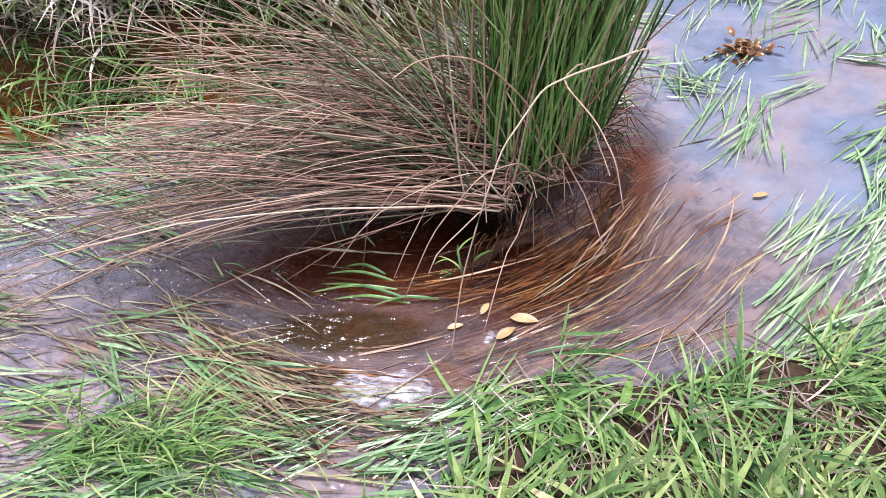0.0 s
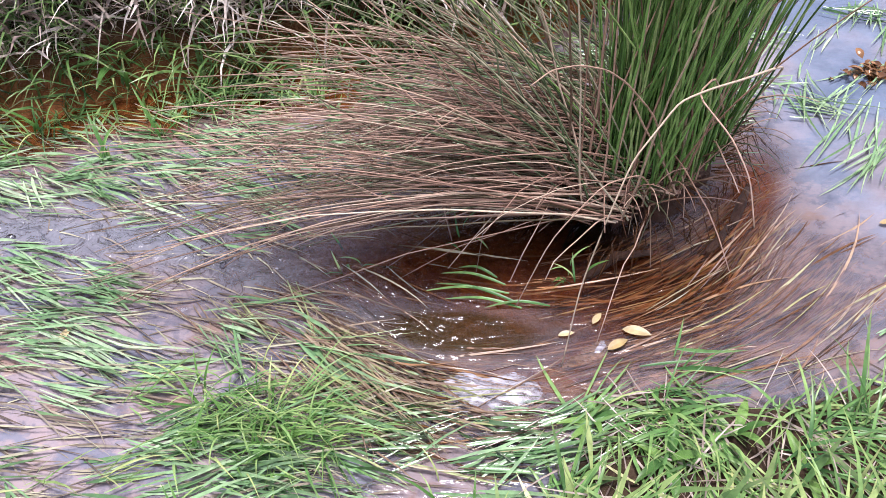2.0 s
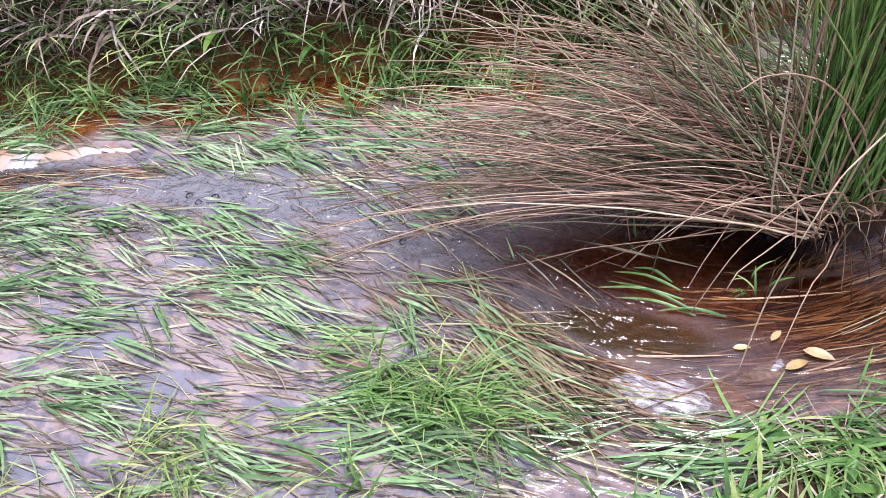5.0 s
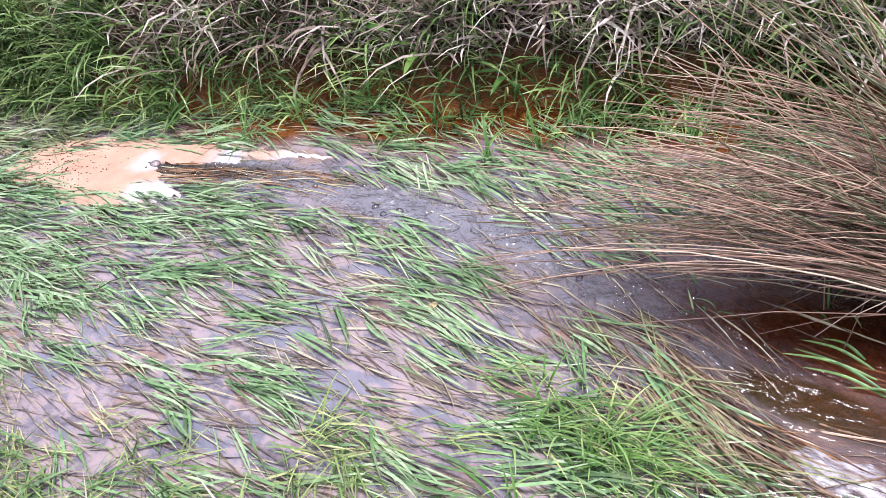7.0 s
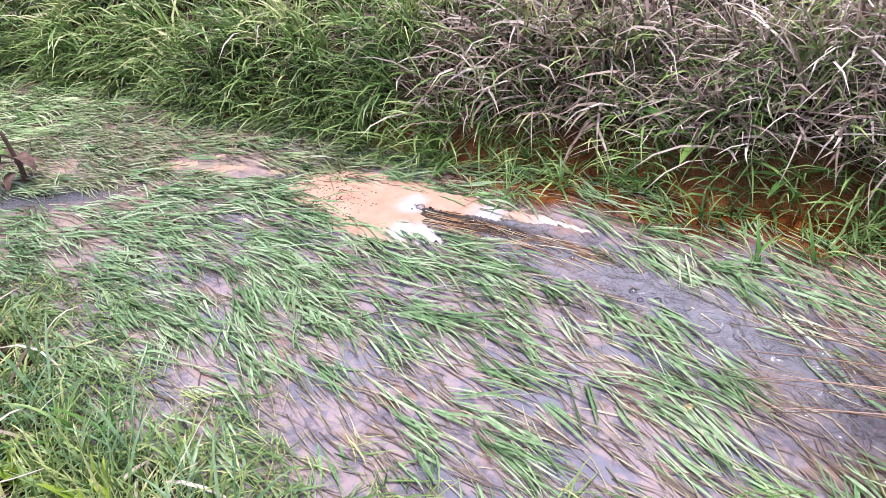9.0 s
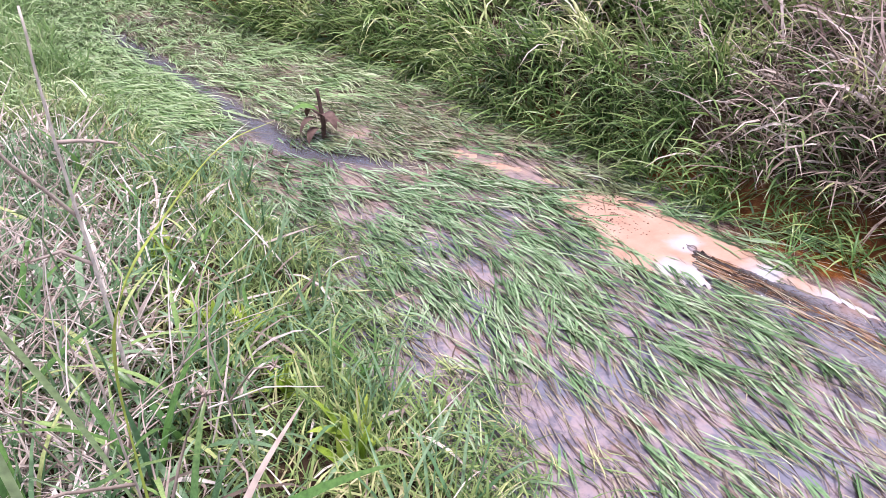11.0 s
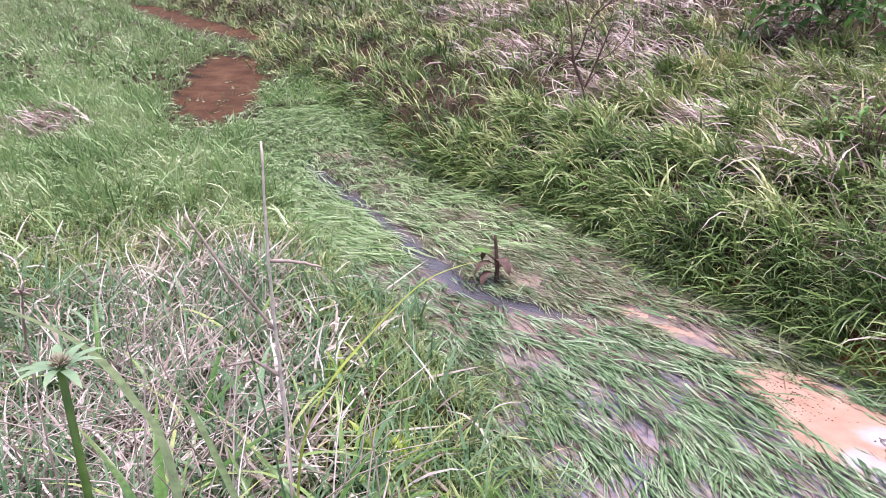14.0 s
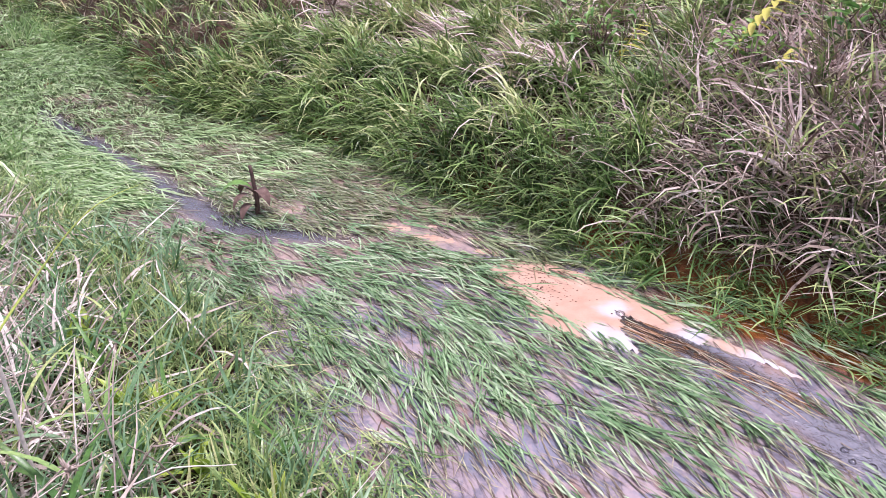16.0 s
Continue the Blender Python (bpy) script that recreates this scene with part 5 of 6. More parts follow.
def edge_distance(x, y, poly):
    best = np.full(np.shape(x), 9.0)
    for a, b in zip(poly, poly[1:] + poly[:1]):
        a, d = np.array(a), np.array(b) - np.array(a)
        s = np.clip(((x - a[0]) * d[0] + (y - a[1]) * d[1]) / (d @ d), 0, 1)
        best = np.minimum(best, np.hypot(x - a[0] - s * d[0], y - a[1] - s * d[1]))
    return best


def foam_sheet(name, outline, fresh_at, thick, label, step=0.011):
    """A raft of foam with a soft, uneven edge."""
    p = np.array(outline)
    xs, ys = np.arange(p[:, 0].min(), p[:, 0].max(), step), np.arange(p[:, 1].min(), p[:, 1].max(), step)
    X, Y = np.meshgrid(xs, ys, indexing="ij")
    jx, jy = X + 0.012 * wobble(X, Y, 22), Y + 0.012 * wobble(Y, X, 19)
    ok = in_polygon(jx, jy, outline)
    d = edge_distance(jx, jy, list(outline))
    Z = rise(X) - 0.004 + thick * (1 - np.exp(-d / 0.02)) + 0.003 * wobble(X, Y, 30) + 0.002 * wobble(Y, X, 61)
    idx = -np.ones(X.shape, int)
    idx[ok] = np.arange(ok.sum())
    i, j = np.nonzero(ok[:-1, :-1] & ok[1:, :-1] & ok[1:, 1:] & ok[:-1, 1:])
    faces = np.stack([idx[i, j], idx[i + 1, j], idx[i + 1, j + 1], idx[i, j + 1]], 1).tolist()
    verts = np.stack([X[ok], Y[ok], Z[ok]], 1)
    fresh = np.zeros(len(verts))
    for fx, fy, r in fresh_at:
        fresh = np.maximum(fresh, np.clip(1.25 - np.hypot(verts[:, 0] - fx, verts[:, 1] - fy) / r + 0.3 * wobble(verts[:, 0], verts[:, 1], 25), 0, 1))
    ob = new(name, mesh_from(name, verts.tolist(), faces, mat_froth if name == "froth" else mat_foam, {"fresh": fresh}))
    return tagged(ob, label, "foam", group="foam on the stream")


def build_foam():
    raft = foam_sheet("foam_raft", ((-3.005, 1.02), (-2.884, 1.006), (-2.699, 1.016), (-2.577, 0.985), (-2.372, 1.016), (-2.148, 1.19), (-2.35, 1.232), (-2.4, 1.29), (-2.219, 1.335), (-1.979, 1.461), (-1.79, 1.52), (-1.811, 1.54), (-2.076, 1.499), (-2.418, 1.451), (-2.717, 1.372), (-2.946, 1.285), (-3.042, 1.157)),
                      ((-2.451, 1.27, 0.06), (-2.249, 1.167, 0.10), (-2.33, 1.134, 0.07), (-2.17, 1.393, 0.08), (-1.933, 1.481, 0.12)), 0.016, "orange and white foam raft caught among flooded grass")
    b = Bundle()
    for _ in range(240):
        x, y = RNG.normal(-2.77, 0.11), RNG.normal(1.165, 0.075)
        r = RNG.uniform(0.0015, 0.0029)
        z = rise(x) + 0.012
        b.add([(x, y, z - r), (x + r, y, z), (x + 2 * r, y + r, z + r * 0.6)], [r, r * 1.1, r * 0.4], 0.5)
    tagged(part("specks", b.mesh("specks", mat_speck), raft, "dark brown seed specks on the foam"), kind="stuff")
    for ring in (((-3.722, 0.802), (-3.591, 0.828), (-3.484, 0.913), (-3.568, 0.941), (-3.655, 0.887)), ((-3.464, 0.893), (-3.341, 0.966), (-3.281, 1.046), (-3.36, 1.055), (-3.442, 0.984)), ((-3.261, 1.017), (-3.123, 1.079), (-3.061, 1.157), (-3.159, 1.165), (-3.201, 1.097)), ((-3.38, 1.094), (-3.279, 1.115), (-3.217, 1.173), (-3.318, 1.153)), ((-3.589, 0.99), (-3.504, 1.012), (-3.441, 1.073), (-3.525, 1.062))):
        mx, my = (sum(p[i] for p in ring) / len(ring) for i in (0, 1))
        ring = tuple((mx + 1.1 * (a - mx), my + 1.15 * (b - my)) for a, b in ring)
        foam_sheet("foam_patch", ring, (), 0.006, "thin orange foam film between flooded grass", 0.007)
    foam_sheet("froth", ((-0.31, 0.98), (-0.27, 0.95), (-0.22, 0.965), (-0.18, 0.95), (-0.12, 0.98), (-0.09, 1.025), (-0.12, 1.055), (-0.17, 1.065), (-0.22, 1.05), (-0.26, 1.06), (-0.32, 1.02)), ((-0.21, 1.01, 0.3),), 0.018, "white froth boiling up below the bend", 0.005)
    foam_sheet("froth", ((-0.08, 1.06), (0.0, 1.1), (0.06, 1.16), (0.04, 1.17), (-0.02, 1.14), (-0.07, 1.1)), ((-0.02, 1.12, 0.3),), 0.006, "thin froth streak trailing down the bend", 0.005)
    for x, y, r in ((-0.62, 1.17, 0.022), (-0.53, 1.22, 0.018), (-0.75, 1.3, 0.02), (-0.68, 1.02, 0.022), (-0.9, 1.16, 0.02)):
        ring = tuple((x + r * (1 + 0.35 * math.sin(3 * k + x * 40)) * math.cos(k * 0.7), y + 0.7 * r * math.sin(k * 0.7)) for k in range(9))
        foam_sheet("froth", ring, ((x, y, 0.2),), 0.008, "fleck of white froth on the rough water", 0.003)


build_foam()


# ---- plants and loose things ----
def leaf_blade(length, width, rise_angle, bend, segs=7, across=4, fold=0.3, wave=0.0, widest=0.45):
    """A lanceolate leaf that grows along +x from the origin and arches over."""
    verts, faces, along = [], [], []
    x = z = 0.0
    for i in range(segs + 1):
        s = i / segs
        w = width * (math.sin(math.pi * min(1, s ** (math.log(0.5) / math.log(widest)))) ** 0.8 * 0.96 + 0.04 * (1 - s))
        a = rise_angle - bend * s
        for j in range(across + 1):
            t = j / across - 0.5
            verts.append((x, w * t, z + fold * abs(t) * w + wave * w * math.sin(9 * s + 3 * t)))
            along.append(s)
        x, z = x + math.cos(a) * length / segs, z + math.sin(a) * length / segs
    n = across + 1
    for i in range(segs):
        for j in range(across):
            faces.append((i * n + j, (i + 1) * n + j, (i + 1) * n + j + 1, i * n + j + 1))
    return verts, faces, along


def leaf_mesh(name, mat, tone, *args, **kw):
    v, f, along = leaf_blade(*args, **kw)
    return mesh_from(name, v, f, mat, {"tone": [tone] * len(v), "along": along})


def ground_at(x, y, water=False):
    h = float(height(x, y))
    return max(h, float(rise(x))) if water else h


LEAF_SET = [leaf_mesh("leaf", mat_weed, t, 1.0, w, r, b, wave=0.05) for t, w, r, b in ((0.2, 0.2, 1.0, 1.3), (0.5, 0.24, 0.7, 1.0), (0.75, 0.18, 1.2, 1.5), (0.95, 0.22, 0.5, 0.8))]
LONG_SET = [leaf_mesh("leaf", m, t, 1.0, w, r, b, segs=9, across=2, widest=0.35) for m, t, w, r, b in ((mat_lush, 0.35, 0.035, 1.45, 1.5), (mat_weed, 0.6, 0.05, 1.3, 1.1), (mat_lush, 0.75, 0.04, 1.5, 2.1), (mat_weed, 0.35, 0.055, 1.1, 1.0), (mat_lush, 0.92, 0.035, 1.3, 1.6))]

LIME_SET = [leaf_mesh("leaf", mat_lime, t, 1.0, w, r, b, widest=0.4) for t, w, r, b in ((0.3, 0.17, 1.4, 0.6), (0.6, 0.2, 1.2, 0.8), (0.9, 0.15, 1.5, 0.5), (0.7, 0.18, 0.9, 0.7))]
BLUE_SET = [leaf_mesh("leaf", m, t, 1.0, w, r, b, segs=9, across=2, widest=0.35) for m, t, w, r, b in ((mat_glaucous, 0.3, 0.055, 1.2, 1.2), (mat_glaucous, 0.6, 0.07, 0.9, 0.9), (mat_glaucous, 0.9, 0.06, 1.4, 1.6), (mat_lush, 0.7, 0.04, 1.3, 1.2), (mat_glaucous, 0.75, 0.065, 0.6, 0.7))]


def weed(x, y, leaves, size, label, name="weed", meshes=None, spread=0.0, water=False):
    """A rosette of leaves about one root."""
    meshes = meshes or LEAF_SET
    z = ground_at(x, y, water)
    base = tagged(new(name), label, name.replace("_", " "), group="weeds of the stream bank" if name == "weed" else "tall grass of the near bank")
    base.location = (x, y, z - 0.005)
    for i in range(leaves):
        a = 360 * i / leaves + RNG.uniform(-25, 25)
        s = size * RNG.uniform(0.65, 1.1)
        m = pose(RNG.normal(0, spread), RNG.normal(0, spread), 0, RNG.uniform(-12, 12), RNG.uniform(-12, 12), a) @ Matrix.Diagonal((s, s * RNG.uniform(0.8, 1.2) * (0.55 if meshes is LEAF_SET and y > 1.2 else 1.0), s, 1))
        part("leaf", meshes[int(RNG.integers(len(meshes)))], base, m=m)
    return base


def build_weeds():
    weed(-2.725, 2.158, 14, 0.30, "broad rosette weed with long green leaves on the bank")
    weed(-2.474, 2.425, 12, 0.28, "broad-leaved green weed in dead grass on the bank")
    weed(-1.748, 1.996, 5, 0.26, "single broad-leaved weed hanging over the ooze")
    weed(-3.074, 2.304, 8, 0.16, "small green broad-leaved weed among straw")
    weed(-2.184, 2.757, 7, 0.2, "green broad-leaved weed on the upper bank")
    weed(-3.93, 1.752, 7, 0.14, "low leafy weed at the foot of the bank")
    weed(-5.071, 1.288, 9, 0.13, "dark leafy weed at the foot of the bank")
    weed(-5.75, 1.373, 10, 0.13, "dark leafy weed below a bare sapling")
    weed(-6.021, 1.269, 10, 0.12, "dark leafy weed below a bare sapling")
    weed(-3.501, 2.905, 7, 0.18, "pale green weed on the upper bank")
    for x, y, n, s in ((-1.442, 2.031, 5, 0.22), (-2.034, 1.967, 5, 0.25), (-0.938, 2.268, 6, 0.2), (-1.191, 2.335, 6, 0.22), (-2.859, 1.746, 5, 0.2)):
        weed(x, y, n, s, "broad grass-like weed arching from the bank")
    # Near bank.
    weed(0.119, 0.862, 5, 0.09, "blue-green broad leaves low in the near bank grass", water=True)
    weed(-0.008, 0.957, 6, 0.075, "small round-leaved weed at the water's edge", water=True)
    weed(0.35, 0.873, 4, 0.085, "blue-green broad leaf lying in the near bank grass", water=True)
    weed(0.243, 0.936, 5, 0.09, "broad-leaved weed in the near bank grass", water=True)
    weed(-0.529, 0.931, 6, 0.075, "small green weed standing in the shallows", water=True)
    weed(-0.585, 0.849, 3, 0.10, "long pale wet leaves lying in the flooded tuft", water=True)
    # Meadow side.
    weed(-2.31, -0.357, 8, 0.2, "blue-green broad-leaved weed in the meadow", spread=0.01)
    weed(-2.506, -0.43, 7, 0.11, "small green weed in dead straw")
    weed(-2.635, -0.581, 6, 0.09, "round-leaved creeping weed in dead straw")
    weed(-2.218, -0.569, 6, 0.1, "round-leaved creeping weed in dead straw")


def build_tall_grass():
    spots = ((-2.232, -0.077, 7, 0.3), (-2.21, 0.013, 6, 0.26), (-2.446, -0.258, 6, 0.3), (-2.746, -0.412, 8, 0.32), (-2.916, -0.368, 6, 0.3), (-2.071, -0.499, 7, 0.45), (-1.925, -0.569, 6, 0.5), (-2.377, -0.675, 7, 0.45),
             (-1.832, -0.799, 6, 0.55), (-2.587, -0.908, 6, 0.45), (-3.228, -0.821, 6, 0.4), (-3.553, -1.129, 7, 0.4), (-4.317, -1.156, 6, 0.45), (-3.02, -1.316, 6, 0.45), (-1.647, -0.495, 5, 0.5), (-2.228, -0.952, 6, 0.5), (-3.349, -0.48, 7, 0.3), (-3.883, -0.742, 6, 0.35))
    for x, y, n, s in spots:
        weed(x, y, n, s, "tall green grass tuft with broad blades on the meadow", "grass_tuft", LONG_SET, 0.018)
    for _ in range(26):
        x, y = RNG.uniform(-2.9, -1.55), RNG.uniform(-1.1, -0.35)
        weed(x, y, 7, RNG.uniform(0.18, 0.34), "blue-green broad-bladed grass tuft in dead straw", "grass_tuft", BLUE_SET, 0.02)
    for x, y, s in ((-3.0, -0.46, 0.17), (-2.56, -0.35, 0.17), (-2.48, -0.28, 0.14), (-1.96, -0.08, 0.17), (-1.86, -0.12, 0.15), (-2.9, -0.52, 0.15), (-2.2, -0.22, 0.14)):
        weed(x, y, 9, s, "bright lime-green leafy weed at the meadow edge", "weed", LIME_SET, 0.02)
    for x, y, n, s in ((-2.79, -1.01, 5, 0.38), (-2.66, -0.71, 6, 0.4), (-2.42, -0.45, 6, 0.36), (-2.06, -0.54, 6, 0.36), (-3.29, -0.77, 5, 0.36), (-2.36, -0.49, 5, 0.34), (-2.61, -0.61, 5, 0.36), (-3.37, -1.36, 6, 0.4)):
        weed(x, y, n, s, "long blue-green grass blades rising out of dead straw", "grass_tuft", BLUE_SET, 0.02)
    for x, y in ((-1.421, 1.99), (-1.206, 1.773), (-1.595, 1.774), (-1.067, 1.917), (-1.842, 1.807), (-1.335, 1.656), (-0.787, 1.962), (-2.08, 1.683)):
        weed(x, y, 10, 0.19, "bright green grass tuft standing in orange ooze", "grass_tuft", LONG_SET, 0.02, True)
    for x, y, s in ((-0.628, 0.906, 0.13), (-0.779, 0.932, 0.12), (-0.709, 0.85, 0.13), (-0.536, 0.868, 0.12), (-0.696, 0.964, 0.11), (-0.594, 0.818, 0.12), (-0.241, 0.723, 0.12), (-0.141, 0.698, 0.14), (-0.469, 0.638, 0.14), (-0.717, 0.646, 0.14)):
        weed(x, y, 15, s, "green grass tuft rooted in the shallow flood", "grass_tuft", LONG_SET, 0.03, True)


def ribbon(points, width, mat, tone, name):
    """A long narrow leaf through given places, folded along its middle."""
    pts = [Vector(p) for p in points]
    fine = []
    for i in range(len(pts) - 1):
        p0, p1, p2, p3 = pts[max(i - 1, 0)], pts[i], pts[i + 1], pts[min(i + 2, len(pts) - 1)]
        for k in range(6):
            t = k / 6
            fine.append(0.5 * (2 * p1 + (p2 - p0) * t + (2 * p0 - 5 * p1 + 4 * p2 - p3) * t * t + (3 * p1 - p0 - 3 * p2 + p3) * t ** 3))
    fine.append(pts[-1])
    v, f, along = [], [], []
    n = len(fine)
    for i, p in enumerate(fine):
        d = (fine[min(i + 1, n - 1)] - fine[max(i - 1, 0)]).normalized()
        side = d.cross(Vector((0, 0, 1)))
        side = side.normalized() if side.length > 1e-3 else Vector((0, 1, 0))
        s = i / (n - 1)
        w = width * 0.5 * (min(1, 0.5 + 2 * s) * (1 - s ** 4) + 0.02)
        up = side.cross(d)
        v += [p - side * w + up * w * 0.4, p, p + side * w + up * w * 0.4]
        along += [s] * 3
    for i in range(n - 1):
        for j in (0, 1):
            f.append((3 * i + j, 3 * i + 3 + j, 3 * i + 4 + j, 3 * i + 1 + j))
    return mesh_from(name, [tuple(q) for q in v], f, mat, {"tone": [tone] * len(v), "along": along})


def stalk(points, r0, r1, tone, mat, name):
    b = Bundle()
    pts = np.array(points, float)
    k = np.linspace(0, len(pts) - 1, 5 * (len(pts) - 1) + 1)
    fine = np.stack([np.interp(k, np.arange(len(pts)), pts[:, c]) for c in range(3)], 1)
    fine[1:-1] += RNG.normal(0, 0.0008, fine[1:-1].shape)
    b.add(fine, np.linspace(r0, r1, len(fine)), tone, 6)
    return b.mesh(name, mat)


def seed_head(name, size, tone):
    """A dry head of small bracts and bristles."""
    b = Bundle()
    for _ in range(16):
        a, e = RNG.uniform(0, 6.283), RNG.uniform(-0.5, 1.3)
        d = np.array((math.cos(a) * math.cos(e), math.sin(a) * math.cos(e), math.sin(e))) * size * RNG.uniform(0.5, 1)
        b.add([np.zeros(3), d * 0.5 + (0, 0, 0.1 * size), d], [0.0022, 0.0018, 0.0004], tone + RNG.uniform(-0.2, 0.2))
    return b.mesh(name, mat_straw)


def dry_stalk(x, y, joints, twigs, label, r=0.003, tone=0.75):
    """A dead upright stalk with side twigs and dry heads."""
    z = ground_at(x, y)
    ob = tagged(new("dry_stalk"), label, "dry stalk", group="dead stalks of the meadow")
    ob.location = (x, y, z)
    part("stem", stalk([(0, 0, -0.01), *joints], r, r * 0.45, tone, mat_straw, "stem"), ob)
    for pts, head in twigs:
        tw = part("side_twig", stalk(pts, r * 0.9, r * 0.5, tone * 0.5, mat_straw, "side_twig"), ob)
        if head:
            tagged(part("seed_head", seed_head("seed_head", 0.022, 0.45), tw, m=pose(*pts[-1])), kind="stuff")
    return ob


def build_stalks():
    dry_stalk(-2.197, -0.588, ((0.0, 0.0, 0.4), (0.01, 0.0, 0.8), (0.0, 0.01, 1.08)),
              ((((0.0, 0.0, 0.62), (0.03, -0.09, 0.78), (0.02, -0.17, 0.93)), False), (((0.0, 0.0, 0.8), (0.02, 0.06, 0.8), (0.03, 0.12, 0.785)), False), (((0.0, 0.0, 0.5), (0.0, -0.06, 0.55), (0.0, -0.13, 0.54)), True)),
              "tall pale dead stalk with broken side twigs", 0.0056, 0.95)
    dry_stalk(-1.318, -0.514, ((0.02, 0.01, 0.4), (0.04, 0.013, 0.84)), ((((0.02, 0.01, 0.45), (0.0, 0.08, 0.62), (0.02, 0.12, 0.7)), True), (((0.03, 0.01, 0.6), (0.1, -0.05, 0.68), (0.13, -0.1, 0.7)), True)), "thin dead stalk with a dry brown head")
    dry_stalk(-1.841, -0.371, ((0.02, 0.0, 0.3), (0.05, -0.02, 0.6)), ((((0.02, 0.0, 0.3), (0.06, 0.06, 0.4), (0.1, 0.1, 0.42)), True),), "thin grey dead stalk with a dry head")
    dry_stalk(-1.978, -0.9, ((-0.02, 0.02, 0.35), (-0.06, 0.06, 0.7)), ((((-0.02, 0.02, 0.35), (0.0, 0.1, 0.45), (0.02, 0.16, 0.5)), True),), "leaning dead stalk in the straw")
    dry_stalk(-2.481, -0.807, ((0.0, 0.05, 0.3), (0.02, 0.12, 0.55)), (), "leaning dead stalk in the straw")
    dry_stalk(-2.901, -0.664, ((0.0, -0.05, 0.25), (0.02, -0.1, 0.5)), (), "leaning dead stalk in the straw")
    dry_stalk(-1.475, -0.85, ((0.0, 0.0, 0.5), (0.0, 0.0, 0.93), (0.0, 0.008, 0.99)), ((((0.0, 0.0, 0.9), (0.004, 0.004, 0.95), (0.0, 0.008, 0.98)), True),), "thin dead stalk with a dark brown seed head", 0.0022, 0.5)

    def blade(points, width, mat, tone, label):
        # One long leaf through given places, rooted in the ground below the first.
        x, y, _ = points[0]
        g = ground_at(x, y)
        ob = tagged(new("tall_grass"), label, "grass")
        ob.location = (x, y, g)
        part("leaf", ribbon([(0, 0, -0.01)] + [(a - x, b - y, c - g) for a, b, c in points[1:]], width, mat, tone, "leaf"), ob)
    blade(((-1.47, -0.54, 0), (-1.455, -0.52, 0.5), (-1.452, -0.505, 0.764), (-1.437, -0.464, 0.904), (-1.442, -0.384, 1.0), (-1.427, -0.307, 1.078), (-1.398, -0.234, 1.113)), 0.011, mat_lime, 0.9, "long yellow-green grass blade arching over the meadow edge")
    blade(((-1.36, -0.62, 0), (-1.32, -0.635, 0.5), (-1.284, -0.641, 0.911), (-1.237, -0.658, 1.041), (-1.165, -0.675, 1.141), (-1.07, -0.715, 1.229), (-1.0, -0.76, 1.26)), 0.013, mat_reed, 0.6, "long pale green grass blade leaning over the straw")
    blade(((-0.93, -0.67, 0), (-0.92, -0.662, 0.6), (-0.919, -0.658, 1.1), (-0.922, -0.653, 1.26)), 0.011, mat_weed, 0.7, "upright green grass blade standing near the path")
    blade(((-1.78, -0.58, 0), (-1.73, -0.63, 0.45), (-1.628, -0.688, 0.807), (-1.566, -0.756, 0.947)), 0.019, mat_reed, 0.0, "broad pale green grass blade leaning over the straw")
    blade(((-1.86, -0.56, 0), (-1.84, -0.57, 0.4), (-1.83, -0.6, 0.75), (-1.82, -0.63, 0.95)), 0.017, mat_glaucous, 0.4, "broad blue-green grass blade rising out of the straw")
    blade(((-0.92, -0.47, 0), (-0.93, -0.45, 0.5), (-0.96, -0.415, 0.83), (-0.995, -0.368, 0.915), (-1.041, -0.298, 0.97)), 0.012, mat_straw, 0.55, "dry grey-tan grass blade arching beside the path")
    # A flowering stem close to the path.
    x, y = -0.952, -0.615
    ob = tagged(new("flower_stem"), "green flowering stem with a pale feathery head", "wild flower")
    g = ground_at(x, y)
    top = 1.222 - g
    ob.location = (x, y, g)
    part("stem", stalk(((0, 0, 0), (0.0, 0.004, 0.6), (0, 0, top)), 0.0042, 0.003, 0.6, mat_weed, "stem"), ob)
    for a in range(0, 360, 40):
        part("bract", leaf_mesh("bract", mat_glaucous, 0.95, 0.034, 0.007, 0.5, 0.9, segs=5, across=2), ob, m=pose(0, 0, top - 0.004, 0, RNG.uniform(-15, 15), a))
    head = Bundle()
    for _ in range(90):
        a, e = RNG.uniform(0, 6.283), RNG.uniform(0.1, 1.4)
        d = np.array((math.cos(a) * math.cos(e), math.sin(a) * math.cos(e), math.sin(e))) * RNG.uniform(0.004, 0.011)
        head.add([np.zeros(3), d * 0.6, d], [0.0006, 0.0009, 0.0002], RNG.uniform(0.6, 1.0), 3)
    tagged(part("flower_head", head.mesh("flower_head", mat_pale), ob, "pale green feathery head", pose(0, 0, top)), kind="stuff")


def branch(b, start, direction, length, r, depth, tips):
    """Grows one crooked limb and its forks into a bundle."""
    p = [np.array(start, float)]
    d = np.array(direction, float)
    for _ in range(5):
        d = d + RNG.normal(0, 0.16, 3) + (0, 0, 0.06)
        d /= np.linalg.norm(d)
        p.append(p[-1] + d * length / 5)
    b.add(p, np.linspace(r, r * 0.6, len(p)), RNG.uniform(0.3, 0.7), 5)
    tips.append(p[-1])
    if depth:
        for k in range(3 if depth > 1 else 2):
            at = p[2 + k if depth > 1 else 3 + k]
            out_dir = d + RNG.normal(0, 0.55, 3)
            out_dir[2] = abs(out_dir[2]) * 0.8
            branch(b, at, out_dir / np.linalg.norm(out_dir), length * RNG.uniform(0.5, 0.75), r * 0.5, depth - 1, tips)


class Limbs:
    """Keeps each limb as a piece of its own."""

    def __init__(self):
        self.pieces = []

    def add(self, *args):
        one = Bundle()
        one.add(*args)
        self.pieces.append(one)


